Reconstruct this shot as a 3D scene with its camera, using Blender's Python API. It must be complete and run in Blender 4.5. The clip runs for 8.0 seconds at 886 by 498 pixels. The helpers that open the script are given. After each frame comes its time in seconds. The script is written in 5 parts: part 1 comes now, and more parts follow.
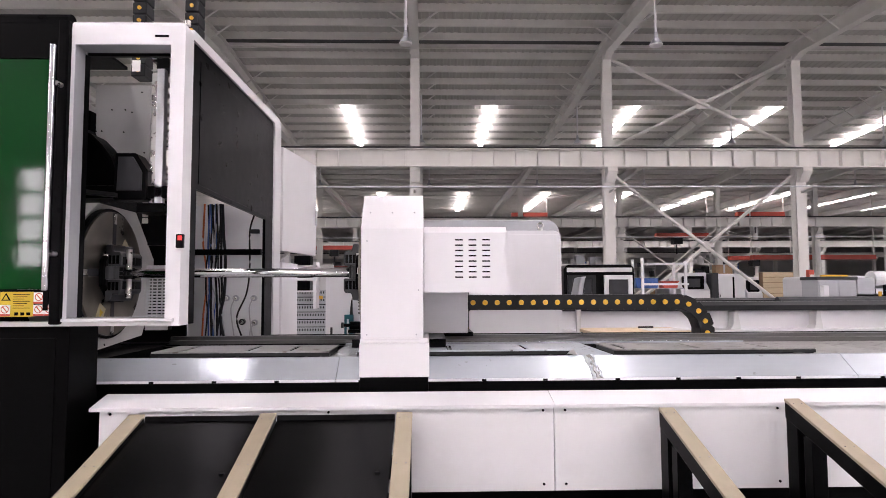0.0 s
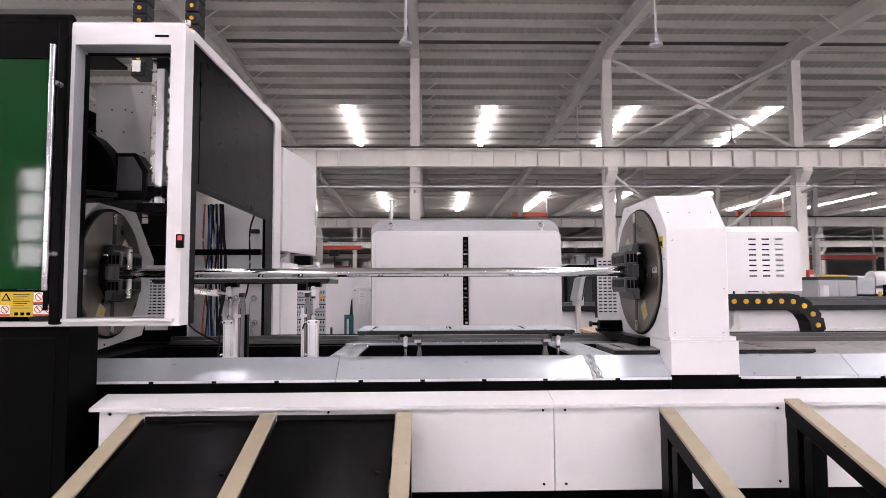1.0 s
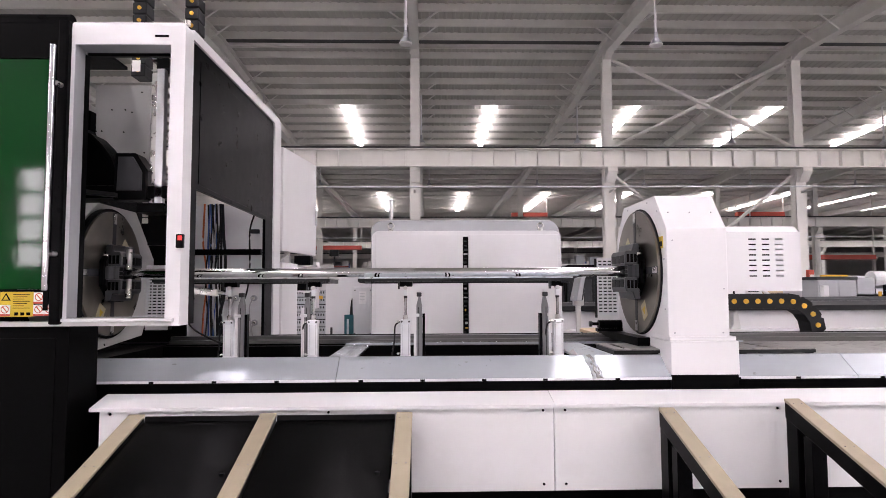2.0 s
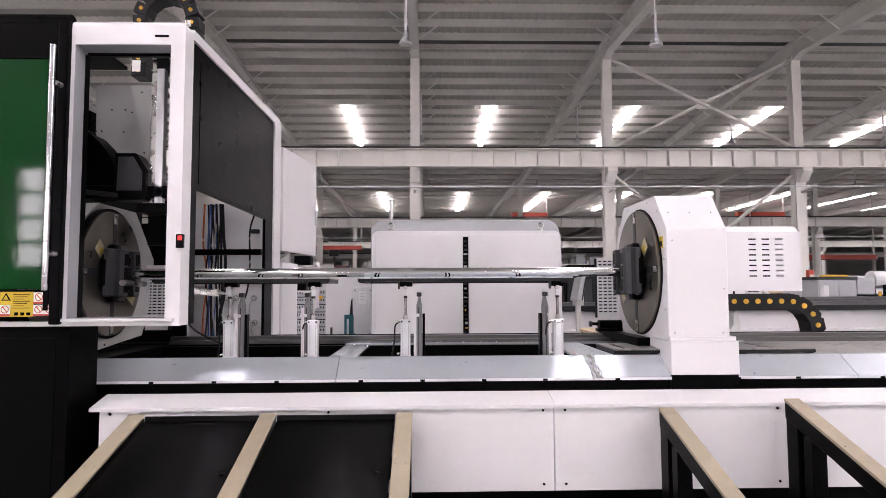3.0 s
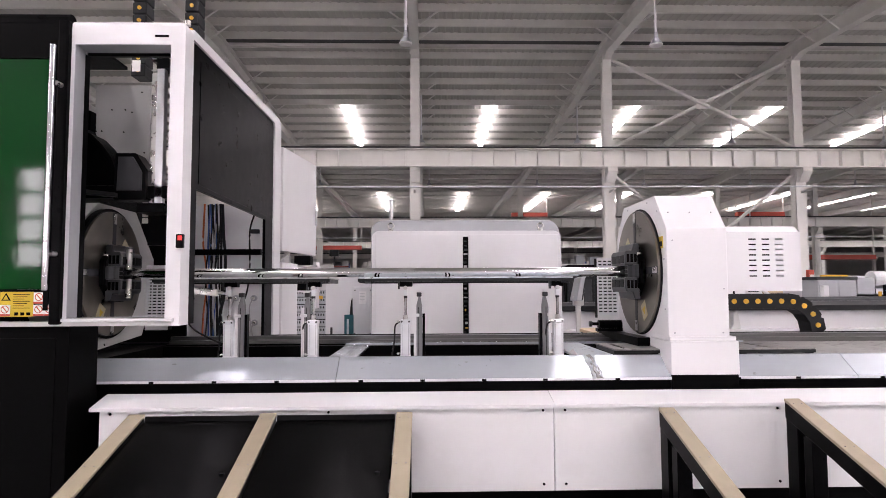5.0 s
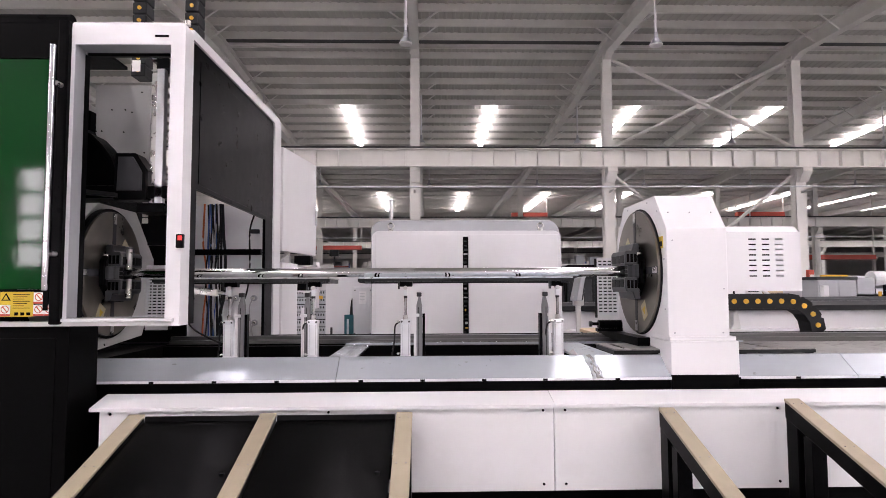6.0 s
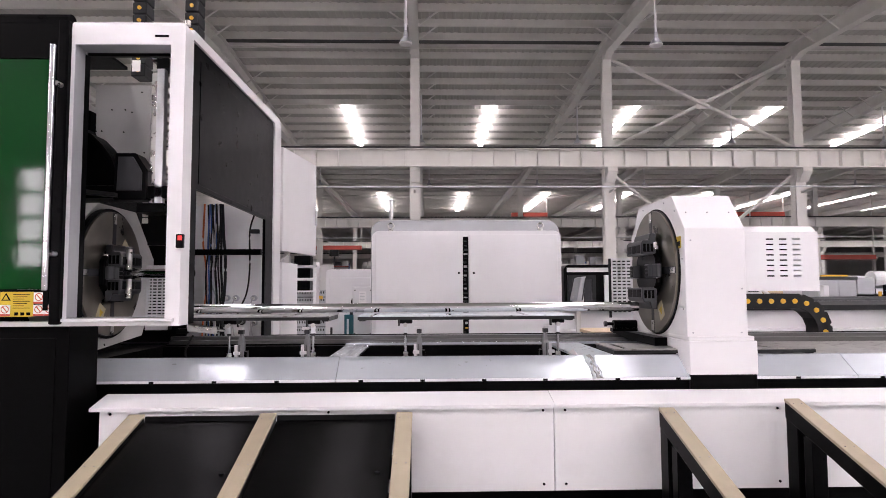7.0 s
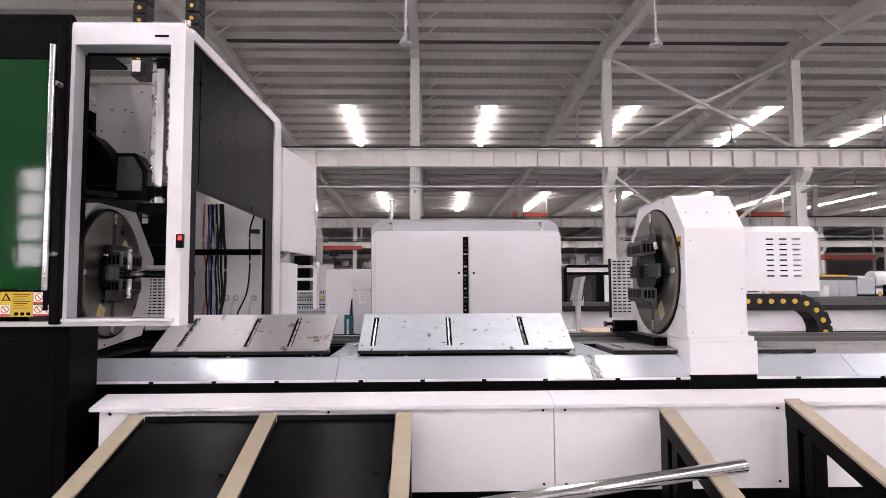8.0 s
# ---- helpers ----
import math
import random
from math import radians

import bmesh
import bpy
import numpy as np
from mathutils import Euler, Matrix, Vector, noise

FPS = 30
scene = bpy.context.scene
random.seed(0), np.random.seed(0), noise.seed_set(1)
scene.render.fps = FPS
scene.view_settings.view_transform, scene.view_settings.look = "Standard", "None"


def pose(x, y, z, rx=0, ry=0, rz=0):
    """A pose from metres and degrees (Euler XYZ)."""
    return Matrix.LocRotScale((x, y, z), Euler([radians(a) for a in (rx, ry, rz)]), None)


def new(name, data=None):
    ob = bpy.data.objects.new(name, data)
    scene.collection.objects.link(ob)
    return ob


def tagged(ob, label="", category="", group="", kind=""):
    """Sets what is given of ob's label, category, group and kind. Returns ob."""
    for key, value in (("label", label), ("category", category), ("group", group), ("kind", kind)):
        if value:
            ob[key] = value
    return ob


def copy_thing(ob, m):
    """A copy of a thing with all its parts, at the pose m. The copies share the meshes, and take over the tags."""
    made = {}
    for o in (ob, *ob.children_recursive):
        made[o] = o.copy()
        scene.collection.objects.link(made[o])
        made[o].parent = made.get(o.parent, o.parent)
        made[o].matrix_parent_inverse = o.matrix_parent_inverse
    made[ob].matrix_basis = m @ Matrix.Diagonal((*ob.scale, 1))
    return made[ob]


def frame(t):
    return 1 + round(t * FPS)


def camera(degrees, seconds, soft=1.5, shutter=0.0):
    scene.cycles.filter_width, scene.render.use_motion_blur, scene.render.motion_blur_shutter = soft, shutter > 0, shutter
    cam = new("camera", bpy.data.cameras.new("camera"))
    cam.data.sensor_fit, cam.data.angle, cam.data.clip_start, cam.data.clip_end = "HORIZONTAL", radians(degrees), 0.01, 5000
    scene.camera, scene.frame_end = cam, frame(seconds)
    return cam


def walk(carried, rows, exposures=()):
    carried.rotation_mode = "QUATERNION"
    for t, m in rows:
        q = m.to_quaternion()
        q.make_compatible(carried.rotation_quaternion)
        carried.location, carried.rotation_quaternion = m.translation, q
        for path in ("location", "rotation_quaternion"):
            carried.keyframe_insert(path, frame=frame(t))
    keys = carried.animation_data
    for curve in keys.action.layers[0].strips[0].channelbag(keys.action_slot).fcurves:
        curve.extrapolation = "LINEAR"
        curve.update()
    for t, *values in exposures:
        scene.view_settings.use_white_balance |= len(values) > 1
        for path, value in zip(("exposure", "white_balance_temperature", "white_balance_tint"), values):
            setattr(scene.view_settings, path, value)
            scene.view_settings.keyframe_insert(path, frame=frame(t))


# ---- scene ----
cam = camera(70.7, 8.0, 0.4)
EYE = pose(0, 0, 1.2, 93.75, 0, -1.5) @ pose(0, 0, 0, 0, 0, -0.25)
walk(cam, [(0, EYE), (8.0, EYE)], [(0, -0.17, 6500, 24), (8.0, -0.17, 6500, 24)])

# ---------------------------------------------------------------- light levels
SKYLIGHT = 20.5
WINDOW = 33.0
world = bpy.data.worlds.new("world")
scene.world = world
world.use_nodes = True
sky = world.node_tree.nodes.new("ShaderNodeTexSky")
sky.sky_type, sky.sun_disc = "NISHITA", False
sky.sun_elevation, sky.sun_rotation = radians(50), radians(160)
world.node_tree.links.new(sky.outputs[0], world.node_tree.nodes["Background"].inputs[0])
world.node_tree.nodes["Background"].inputs[1].default_value = 0.1


# ---------------------------------------------------------------- materials
def mat(name, base, rough=0.5, metal=0.0, vary=0.08, grain=12.0, bump=0.0, bump_scale=300.0, stain=0.0, stain_col=(0.1, 0.09, 0.08),
        coat=0.0, stretch=(1, 1, 1), rough_vary=0.08, spec=0.5, stain_scale=0.0, stain_lo=0.60, stain_hi=0.72):
    m = bpy.data.materials.new(name)
    m.use_nodes = True
    nt = m.node_tree
    bsdf = nt.nodes["Principled BSDF"]
    link = nt.links.new
    co = nt.nodes.new("ShaderNodeTexCoord")
    mp = nt.nodes.new("ShaderNodeMapping")
    mp.inputs["Scale"].default_value = stretch
    link(co.outputs["Object"], mp.inputs["Vector"])

    def tex(scale, detail=4.0):
        n = nt.nodes.new("ShaderNodeTexNoise")
        n.inputs["Scale"].default_value, n.inputs["Detail"].default_value = scale, detail
        link(mp.outputs[0], n.inputs["Vector"])
        return n.outputs["Fac"]
    big, small = tex(grain * 0.12), tex(grain, 6.0)
    mix = nt.nodes.new("ShaderNodeMath")
    mix.operation = "ADD"
    link(big, mix.inputs[0])
    link(small, mix.inputs[1])
    ramp = nt.nodes.new("ShaderNodeMapRange")
    ramp.inputs[1].default_value, ramp.inputs[2].default_value = 0.6, 1.4
    ramp.inputs[3].default_value, ramp.inputs[4].default_value = 1 - vary, 1 + vary
    link(mix.outputs[0], ramp.inputs[0])
    hue = nt.nodes.new("ShaderNodeHueSaturation")
    hue.inputs["Color"].default_value = (*base, 1)
    link(ramp.outputs[0], hue.inputs["Value"])
    col = hue.outputs[0]
    if stain:
        st = tex(stain_scale or grain * 0.5, 8.0)
        edge = nt.nodes.new("ShaderNodeMapRange")
        edge.inputs[1].default_value, edge.inputs[2].default_value = stain_lo, stain_hi
        edge.inputs[3].default_value, edge.inputs[4].default_value = 0.0, stain
        link(st, edge.inputs[0])
        mx = nt.nodes.new("ShaderNodeMix")
        mx.data_type = "RGBA"
        link(edge.outputs[0], mx.inputs[0])
        link(col, mx.inputs[6])
        mx.inputs[7].default_value = (*stain_col, 1)
        col = mx.outputs[2]
    link(col, bsdf.inputs["Base Color"])
    rr = nt.nodes.new("ShaderNodeMapRange")
    rr.inputs[3].default_value, rr.inputs[4].default_value = max(0.03, rough - rough_vary), rough + rough_vary
    link(small, rr.inputs[0])
    link(rr.outputs[0], bsdf.inputs["Roughness"])
    bsdf.inputs["Metallic"].default_value = metal
    bsdf.inputs["Coat Weight"].default_value = coat
    bsdf.inputs["Specular IOR Level"].default_value = spec
    if bump:
        b = nt.nodes.new("ShaderNodeBump")
        b.inputs["Strength"].default_value, b.inputs["Distance"].default_value = bump, 0.002
        link(tex(bump_scale, 2.0), b.inputs["Height"])
        link(b.outputs[0], bsdf.inputs["Normal"])
    return m


def glow(name, colour, strength):
    m = bpy.data.materials.new(name)
    m.use_nodes = True
    bsdf = m.node_tree.nodes["Principled BSDF"]
    bsdf.inputs["Base Color"].default_value = (*[0.6 * c for c in colour], 1)
    bsdf.inputs["Emission Color"].default_value = (*colour, 1)
    bsdf.inputs["Emission Strength"].default_value = strength
    return m


WHITE = mat("white_powder_coat", (0.74, 0.73, 0.74), 0.38, vary=0.02, grain=6, bump=0.05, bump_scale=500)
WHITE_WORN = mat("white_powder_coat_worn", (0.74, 0.73, 0.73), 0.40, vary=0.03, grain=5, bump=0.05, stain=0.12, stain_col=(0.45, 0.42, 0.4), stain_scale=4)
LIGHT_GREY = mat("light_grey_paint", (0.42, 0.43, 0.45), 0.4, vary=0.04, bump=0.05)
OFFWHITE = mat("off_white_paint", (0.62, 0.61, 0.60), 0.45, vary=0.04, bump=0.04)
BLACK = mat("black_textured_coat", (0.0016, 0.0016, 0.0017), 0.42, vary=0.2, grain=20, bump=0.35, bump_scale=300, spec=0.04)
SLIDE = mat("black_slide_coat", (0.0016, 0.0016, 0.0017), 0.26, vary=0.3, grain=20, bump=0.22, bump_scale=650, spec=0.08, rough_vary=0.02)
BLACK_SMOOTH = mat("black_satin_coat", (0.0021, 0.0021, 0.0023), 0.30, vary=0.2, bump=0.05, bump_scale=350, spec=0.04)
DARK_STEEL = mat("dark_steel", (0.030, 0.031, 0.034), 0.40, 0.4, vary=0.2, grain=18, bump=0.1)
DARK_GREY = mat("dark_grey_paint", (0.011, 0.012, 0.013), 0.42, vary=0.12, bump=0.1, spec=0.25)
JAW_GREY = mat("blackened_jaw_steel", (0.045, 0.047, 0.05), 0.38, 0.2, vary=0.15, bump=0.08, spec=0.4)
GALV = mat("galvanised_sheet", (0.60, 0.64, 0.68), 0.20, 0.45, vary=0.06, grain=9, rough_vary=0.05, bump=0.03, bump_scale=30, stain=0.5, stain_col=(0.25, 0.25, 0.25), stain_scale=30, stain_lo=0.70, stain_hi=0.71, stretch=(0.5, 1, 1))
GALV_WORN = mat("scuffed_galvanised_plate", (0.54, 0.585, 0.615), 0.42, 0.40, vary=0.12, grain=14, bump=0.12, bump_scale=90, stain=0.85, stain_col=(0.09, 0.08, 0.075), stain_scale=24, stain_lo=0.655, stain_hi=0.675)
GALV_RUSTY = mat("rust_spotted_galvanised_plate", (0.38, 0.375, 0.37), 0.42, 0.40, vary=0.12, grain=14, bump=0.12, bump_scale=90, stain=0.85, stain_col=(0.10, 0.06, 0.04), stain_scale=13, stain_lo=0.605, stain_hi=0.675)
DECK = mat("dusty_steel_deck", (0.30, 0.295, 0.28), 0.5, 0.3, vary=0.25, grain=10, bump=0.15, bump_scale=120, stain=0.6, stain_col=(0.08, 0.075, 0.07), stain_scale=16, stain_lo=0.58, stain_hi=0.66)
CHROME = mat("polished_steel_tube", (0.66, 0.66, 0.67), 0.07, 1.0, vary=0.05, grain=20, rough_vary=0.03, stretch=(0.3, 4, 4))
BRUSHED = mat("brushed_steel", (0.60, 0.59, 0.57), 0.28, 1.0, vary=0.14, grain=25)
PLATE_STEEL = mat("machined_chuck_face", (0.20, 0.185, 0.155), 0.30, 0.9, vary=0.4, grain=6, bump=0.03)
# turned on a lathe: the grain runs round the axle
lathe = PLATE_STEEL.node_tree.nodes.new("ShaderNodeTangent")
lathe.direction_type, lathe.axis = "RADIAL", "X"
PLATE_STEEL.node_tree.links.new(lathe.outputs[0], PLATE_STEEL.node_tree.nodes["Principled BSDF"].inputs["Tangent"])
PLATE_STEEL.node_tree.nodes["Principled BSDF"].inputs["Anisotropic"].default_value = 0.8
PROFILE_GREY = mat("grey_guide_steel", (0.20, 0.20, 0.205), 0.38, 0.4, vary=0.12, grain=20, bump=0.06)
RAIL_STEEL = mat("oiled_rail_steel", (0.13, 0.128, 0.125), 0.35, 0.6, vary=0.25, grain=10, bump=0.08, stretch=(0.2, 1, 1))
ALU = mat("anodised_aluminium", (0.74, 0.75, 0.77), 0.35, 0.7, vary=0.05)
BEIGE = mat("beige_nylon_strip", (0.37, 0.315, 0.225), 0.55, vary=0.08, grain=10, bump=0.15, bump_scale=80, stain=0.35, stain_col=(0.20, 0.165, 0.125), stain_scale=9, stain_lo=0.52, stain_hi=0.75)
GREEN = mat("green_safety_window", (0.0025, 0.043, 0.010), 0.04, vary=0.1, grain=3, rough_vary=0.02, bump=0.045, bump_scale=42, spec=0.14)
YELLOW = mat("yellow_plastic", (0.75, 0.42, 0.03), 0.4, vary=0.08)
STICKER_YELLOW = mat("yellow_warning_sticker", (0.58, 0.40, 0.015), 0.4, vary=0.05)
PAPER = mat("printed_paper", (0.86, 0.84, 0.84), 0.6, vary=0.04)
STICKER_CREAM = mat("cream_sticker", (0.50, 0.44, 0.27), 0.45, vary=0.15)
STICKER_WHITE = mat("white_sticker", (0.78, 0.77, 0.75), 0.45, vary=0.04)
RED = mat("red_paint", (0.50, 0.075, 0.045), 0.45, vary=0.1)
RED_DULL = mat("dull_red_steel", (0.28, 0.06, 0.04), 0.5, vary=0.2)
TEAL = mat("teal_paint", (0.01, 0.10, 0.13), 0.4, vary=0.1)
BLUE = mat("blue_plastic", (0.03, 0.09, 0.30), 0.4, vary=0.1)
ORANGE = mat("orange_hose", (0.60, 0.14, 0.04), 0.45, vary=0.1)
CABLE = mat("black_cable", (0.010, 0.010, 0.011), 0.45, vary=0.1, spec=0.25)
PALE_CABLE = mat("grey_cable", (0.45, 0.44, 0.44), 0.5, vary=0.1)
PLY = mat("plywood", (0.62, 0.48, 0.31), 0.6, vary=0.18, grain=6, bump=0.1, stretch=(1, 1, 7))
CARDBOARD = mat("cardboard", (0.32, 0.20, 0.11), 0.7, vary=0.1)
STEEL_PAINT = mat("hall_steel_paint", (0.74, 0.72, 0.68), 0.5, vary=0.08, grain=2, bump=0.05, stain=0.08)
ROOF = mat("roof_sheet", (0.49, 0.48, 0.44), 0.5, vary=0.1, grain=1.2, bump=0.05, stain=0.12, stain_col=(0.2, 0.18, 0.16))
WALL = mat("hall_wall_sheet", (0.48, 0.47, 0.46), 0.55, vary=0.08, grain=1)
FLOOR = mat("grey_epoxy_floor", (0.29, 0.292, 0.286), 0.35, vary=0.15, grain=1.5, stain=0.25, stain_col=(0.1, 0.1, 0.1))
SCREEN_BLUE = glow("screen_glow", (0.15, 0.45, 1.0), 2.0)
LED = glow("red_led", (1.0, 0.05, 0.04), 0.6)
SKYPANE = glow("daylit_translucent_sheet", (1.0, 0.985, 0.99), SKYLIGHT)
SKYGLASS = glow("daylight_backdrop", (1.0, 0.985, 0.99), WINDOW)

# ---------------------------------------------------------------- mesh helpers
ORIGIN = {}


def thing(name, at, label, category, group="", kind=""):
    e = new(name)
    e.location = at
    e.empty_display_size = 0.1
    ORIGIN[e] = Vector(at)
    return tagged(e, label, category, group, kind)


def part(name, bm, material, parent=None, label="", at=None, smooth=False):
    """One mesh object under parent; the bmesh is in world coordinates at the rest pose."""
    home = Vector(at) if at is not None else (ORIGIN[parent] if parent else Vector((0, 0, 0)))
    bmesh.ops.translate(bm, verts=bm.verts, vec=-home)
    bmesh.ops.recalc_face_normals(bm, faces=bm.faces)
    me = bpy.data.meshes.new(name)
    if smooth:
        for f in bm.faces:
            f.smooth = True
    bm.to_mesh(me)
    bm.free()
    me.materials.append(material)
    ob = new(name, me)
    if smooth:
        me.set_sharp_from_angle(angle=radians(35))
    ORIGIN[ob] = home
    if parent:
        ob.parent = parent
        ob.location = home - ORIGIN[parent]
    else:
        ob.location = home
    return tagged(ob, label)


def box(x0, x1, y0, y1, z0, z1, bev=0.0, bm=None, seg=2):
    own = bmesh.new()
    bmesh.ops.create_cube(own, size=1)
    for v in own.verts:
        v.co = Vector((x0 + (v.co.x + .5) * (x1 - x0), y0 + (v.co.y + .5) * (y1 - y0), z0 + (v.co.z + .5) * (z1 - z0)))
    if bev:
        bmesh.ops.bevel(own, geom=own.edges[:], offset=bev, segments=seg, affect="EDGES", profile=0.5)
    return merge(bm, own)


def merge(bm, own):
    if bm is None:
        return own
    me = bpy.data.meshes.new("tmp")
    own.to_mesh(me)
    own.free()
    bm.from_mesh(me)
    bpy.data.meshes.remove(me)
    return bm


def prism(pts, axis, a, b, bev=0.0, bm=None, seg=2):
    """A polygon extruded from a to b along axis: x takes (y, z), y takes (x, z), z takes (x, y)."""
    own = bmesh.new()

    def at(p, w):
        return {"x": (w, p[0], p[1]), "y": (p[0], w, p[1]), "z": (p[0], p[1], w)}[axis]
    lo = [own.verts.new(at(p, a)) for p in pts]
    hi = [own.verts.new(at(p, b)) for p in pts]
    n = len(pts)
    own.faces.new(lo)
    own.faces.new(hi[::-1])
    for i in range(n):
        own.faces.new((lo[i], hi[i], hi[(i + 1) % n], lo[(i + 1) % n]))
    bmesh.ops.recalc_face_normals(own, faces=own.faces)
    if bev:
        bmesh.ops.bevel(own, geom=own.edges[:], offset=bev, segments=seg, affect="EDGES", profile=0.5)
    return merge(bm, own)


def rod(p, q, r, seg=16, bm=None, r2=None):
    own = bmesh.new()
    p, q = Vector(p), Vector(q)
    m = Matrix.Translation((p + q) / 2) @ (q - p).to_track_quat("Z", "Y").to_matrix().to_4x4()
    bmesh.ops.create_cone(own, cap_ends=True, segments=seg, radius1=r, radius2=r if r2 is None else r2, depth=(q - p).length, matrix=m)
    return merge(bm, own)


def tube(pts, r, seg=8, bm=None):
    """A round cable through the points."""
    own = bmesh.new()
    pts = [Vector(p) for p in pts]
    rings = []
    for i, p in enumerate(pts):
        d = (pts[min(i + 1, len(pts) - 1)] - pts[max(i - 1, 0)]).normalized()
        q = d.to_track_quat("Z", "Y")
        rings.append([own.verts.new(p + q @ Vector((r * math.cos(2 * math.pi * k / seg), r * math.sin(2 * math.pi * k / seg), 0))) for k in range(seg)])
    for a, b in zip(rings, rings[1:]):
        for k in range(seg):
            own.faces.new((a[k], a[(k + 1) % seg], b[(k + 1) % seg], b[k]))
    own.faces.new(rings[0])
    own.faces.new(rings[-1][::-1])
    return merge(bm, own)


def curve_pts(ctrl, n=10):
    """Catmull-Rom through the control points."""
    c = [Vector(p) for p in ctrl]
    c = [2 * c[0] - c[1]] + c + [2 * c[-1] - c[-2]]
    out = []
    for i in range(1, len(c) - 2):
        for k in range(n):
            t = k / n
            out.append(0.5 * (2 * c[i] + (c[i + 1] - c[i - 1]) * t + (2 * c[i - 1] - 5 * c[i] + 4 * c[i + 1] - c[i + 2]) * t * t + (3 * c[i] - c[i - 1] - 3 * c[i + 1] + c[i + 2]) * t ** 3))
    return out + [c[-2]]


def pierced(u0, u1, v0, v1, holes, plane, w, thick):
    """A sheet with rectangular holes: plane 'xz' lies at y = w, 'xy' at z = w, and thickens along the third axis."""
    us = sorted({u0, u1, *[h[0] for h in holes], *[h[1] for h in holes]})
    vs = sorted({v0, v1, *[h[2] for h in holes], *[h[3] for h in holes]})
    bm = bmesh.new()
    vert = {}

    def at(i, j):
        if (i, j) not in vert:
            u, v = us[i], vs[j]
            vert[i, j] = bm.verts.new((u, w, v) if plane == "xz" else (u, v, w) if plane == "xy" else (w, u, v))
        return vert[i, j]
    for i in range(len(us) - 1):
        for j in range(len(vs) - 1):
            cu, cv = (us[i] + us[i + 1]) / 2, (vs[j] + vs[j + 1]) / 2
            if any(h[0] < cu < h[1] and h[2] < cv < h[3] for h in holes):
                continue
            bm.faces.new((at(i, j), at(i + 1, j), at(i + 1, j + 1), at(i, j + 1)))
    made = bmesh.ops.extrude_face_region(bm, geom=bm.faces[:])
    d = Vector((0, thick, 0)) if plane == "xz" else Vector((0, 0, thick)) if plane == "xy" else Vector((thick, 0, 0))
    bmesh.ops.translate(bm, verts=[g for g in made["geom"] if isinstance(g, bmesh.types.BMVert)], vec=d)
    return bm


def rounded(x0, x1, z0, z1, r, corners="tl tr", n=6):
    """Outline of a rectangle in x, z with the named corners rounded."""
    out = []
    for name, cx, cz, a0 in (("br", x1 - r, z0 + r, -90), ("tr", x1 - r, z1 - r, 0), ("tl", x0 + r, z1 - r, 90), ("bl", x0 + r, z0 + r, 180)):
        if name in corners:
            out += [(cx + r * math.cos(radians(a0 + 90 * k / n)), cz + r * math.sin(radians(a0 + 90 * k / n))) for k in range(n + 1)]
        else:
            out.append((x1 if "r" in name else x0, z0 if "b" in name else z1))
    return out


# ---------------------------------------------------------------- the hall
BAY, X0 = 6.12, -0.36
WEST, EAST, SOUTH, NORTH = X0 - 5 * BAY, X0 + 11 * BAY, -9.0, 92.0
ROWS = (19.5, 38.0, 56.5, 75.0)
RIDGE, VALLEY, RIDGE_Z, FALL_OFF = 19.5, 37.0, 9.37, 0.055
COLS = [X0 + BAY * k for k in range(-4, 11)]
MIDS = [-3.33 + 6.07 * k for k in range(-4, 12)]
# First run is unseen, added behind the viewpoint to brighten the machine fronts
LIGHT_RUNS = ((-8.6, -1.2, 0.36), (3.2, 13.7, 0.17), (25.4, 31.3, 0.125), (45.0, 55.0, 0.20))
SLOPES = ((SOUTH, RIDGE), (RIDGE, VALLEY), (VALLEY, NORTH))


def roof_z(y):
    """Height of the roof sheet: a low ridge over the first column row, then a valley and a level run."""
    return RIDGE_Z - FALL_OFF * (abs(y - RIDGE) if y < VALLEY else VALLEY - RIDGE)


def on_slope(bm, y0, y1):
    """Tilts a piece that runs in depth from y0 to y1 so that its z = 0 follows the roof sheet."""
    for v in bm.verts:
        v.co.z += roof_z(y0) + (roof_z(y1) - roof_z(y0)) * (v.co.y - y0) / (y1 - y0)
    return bm


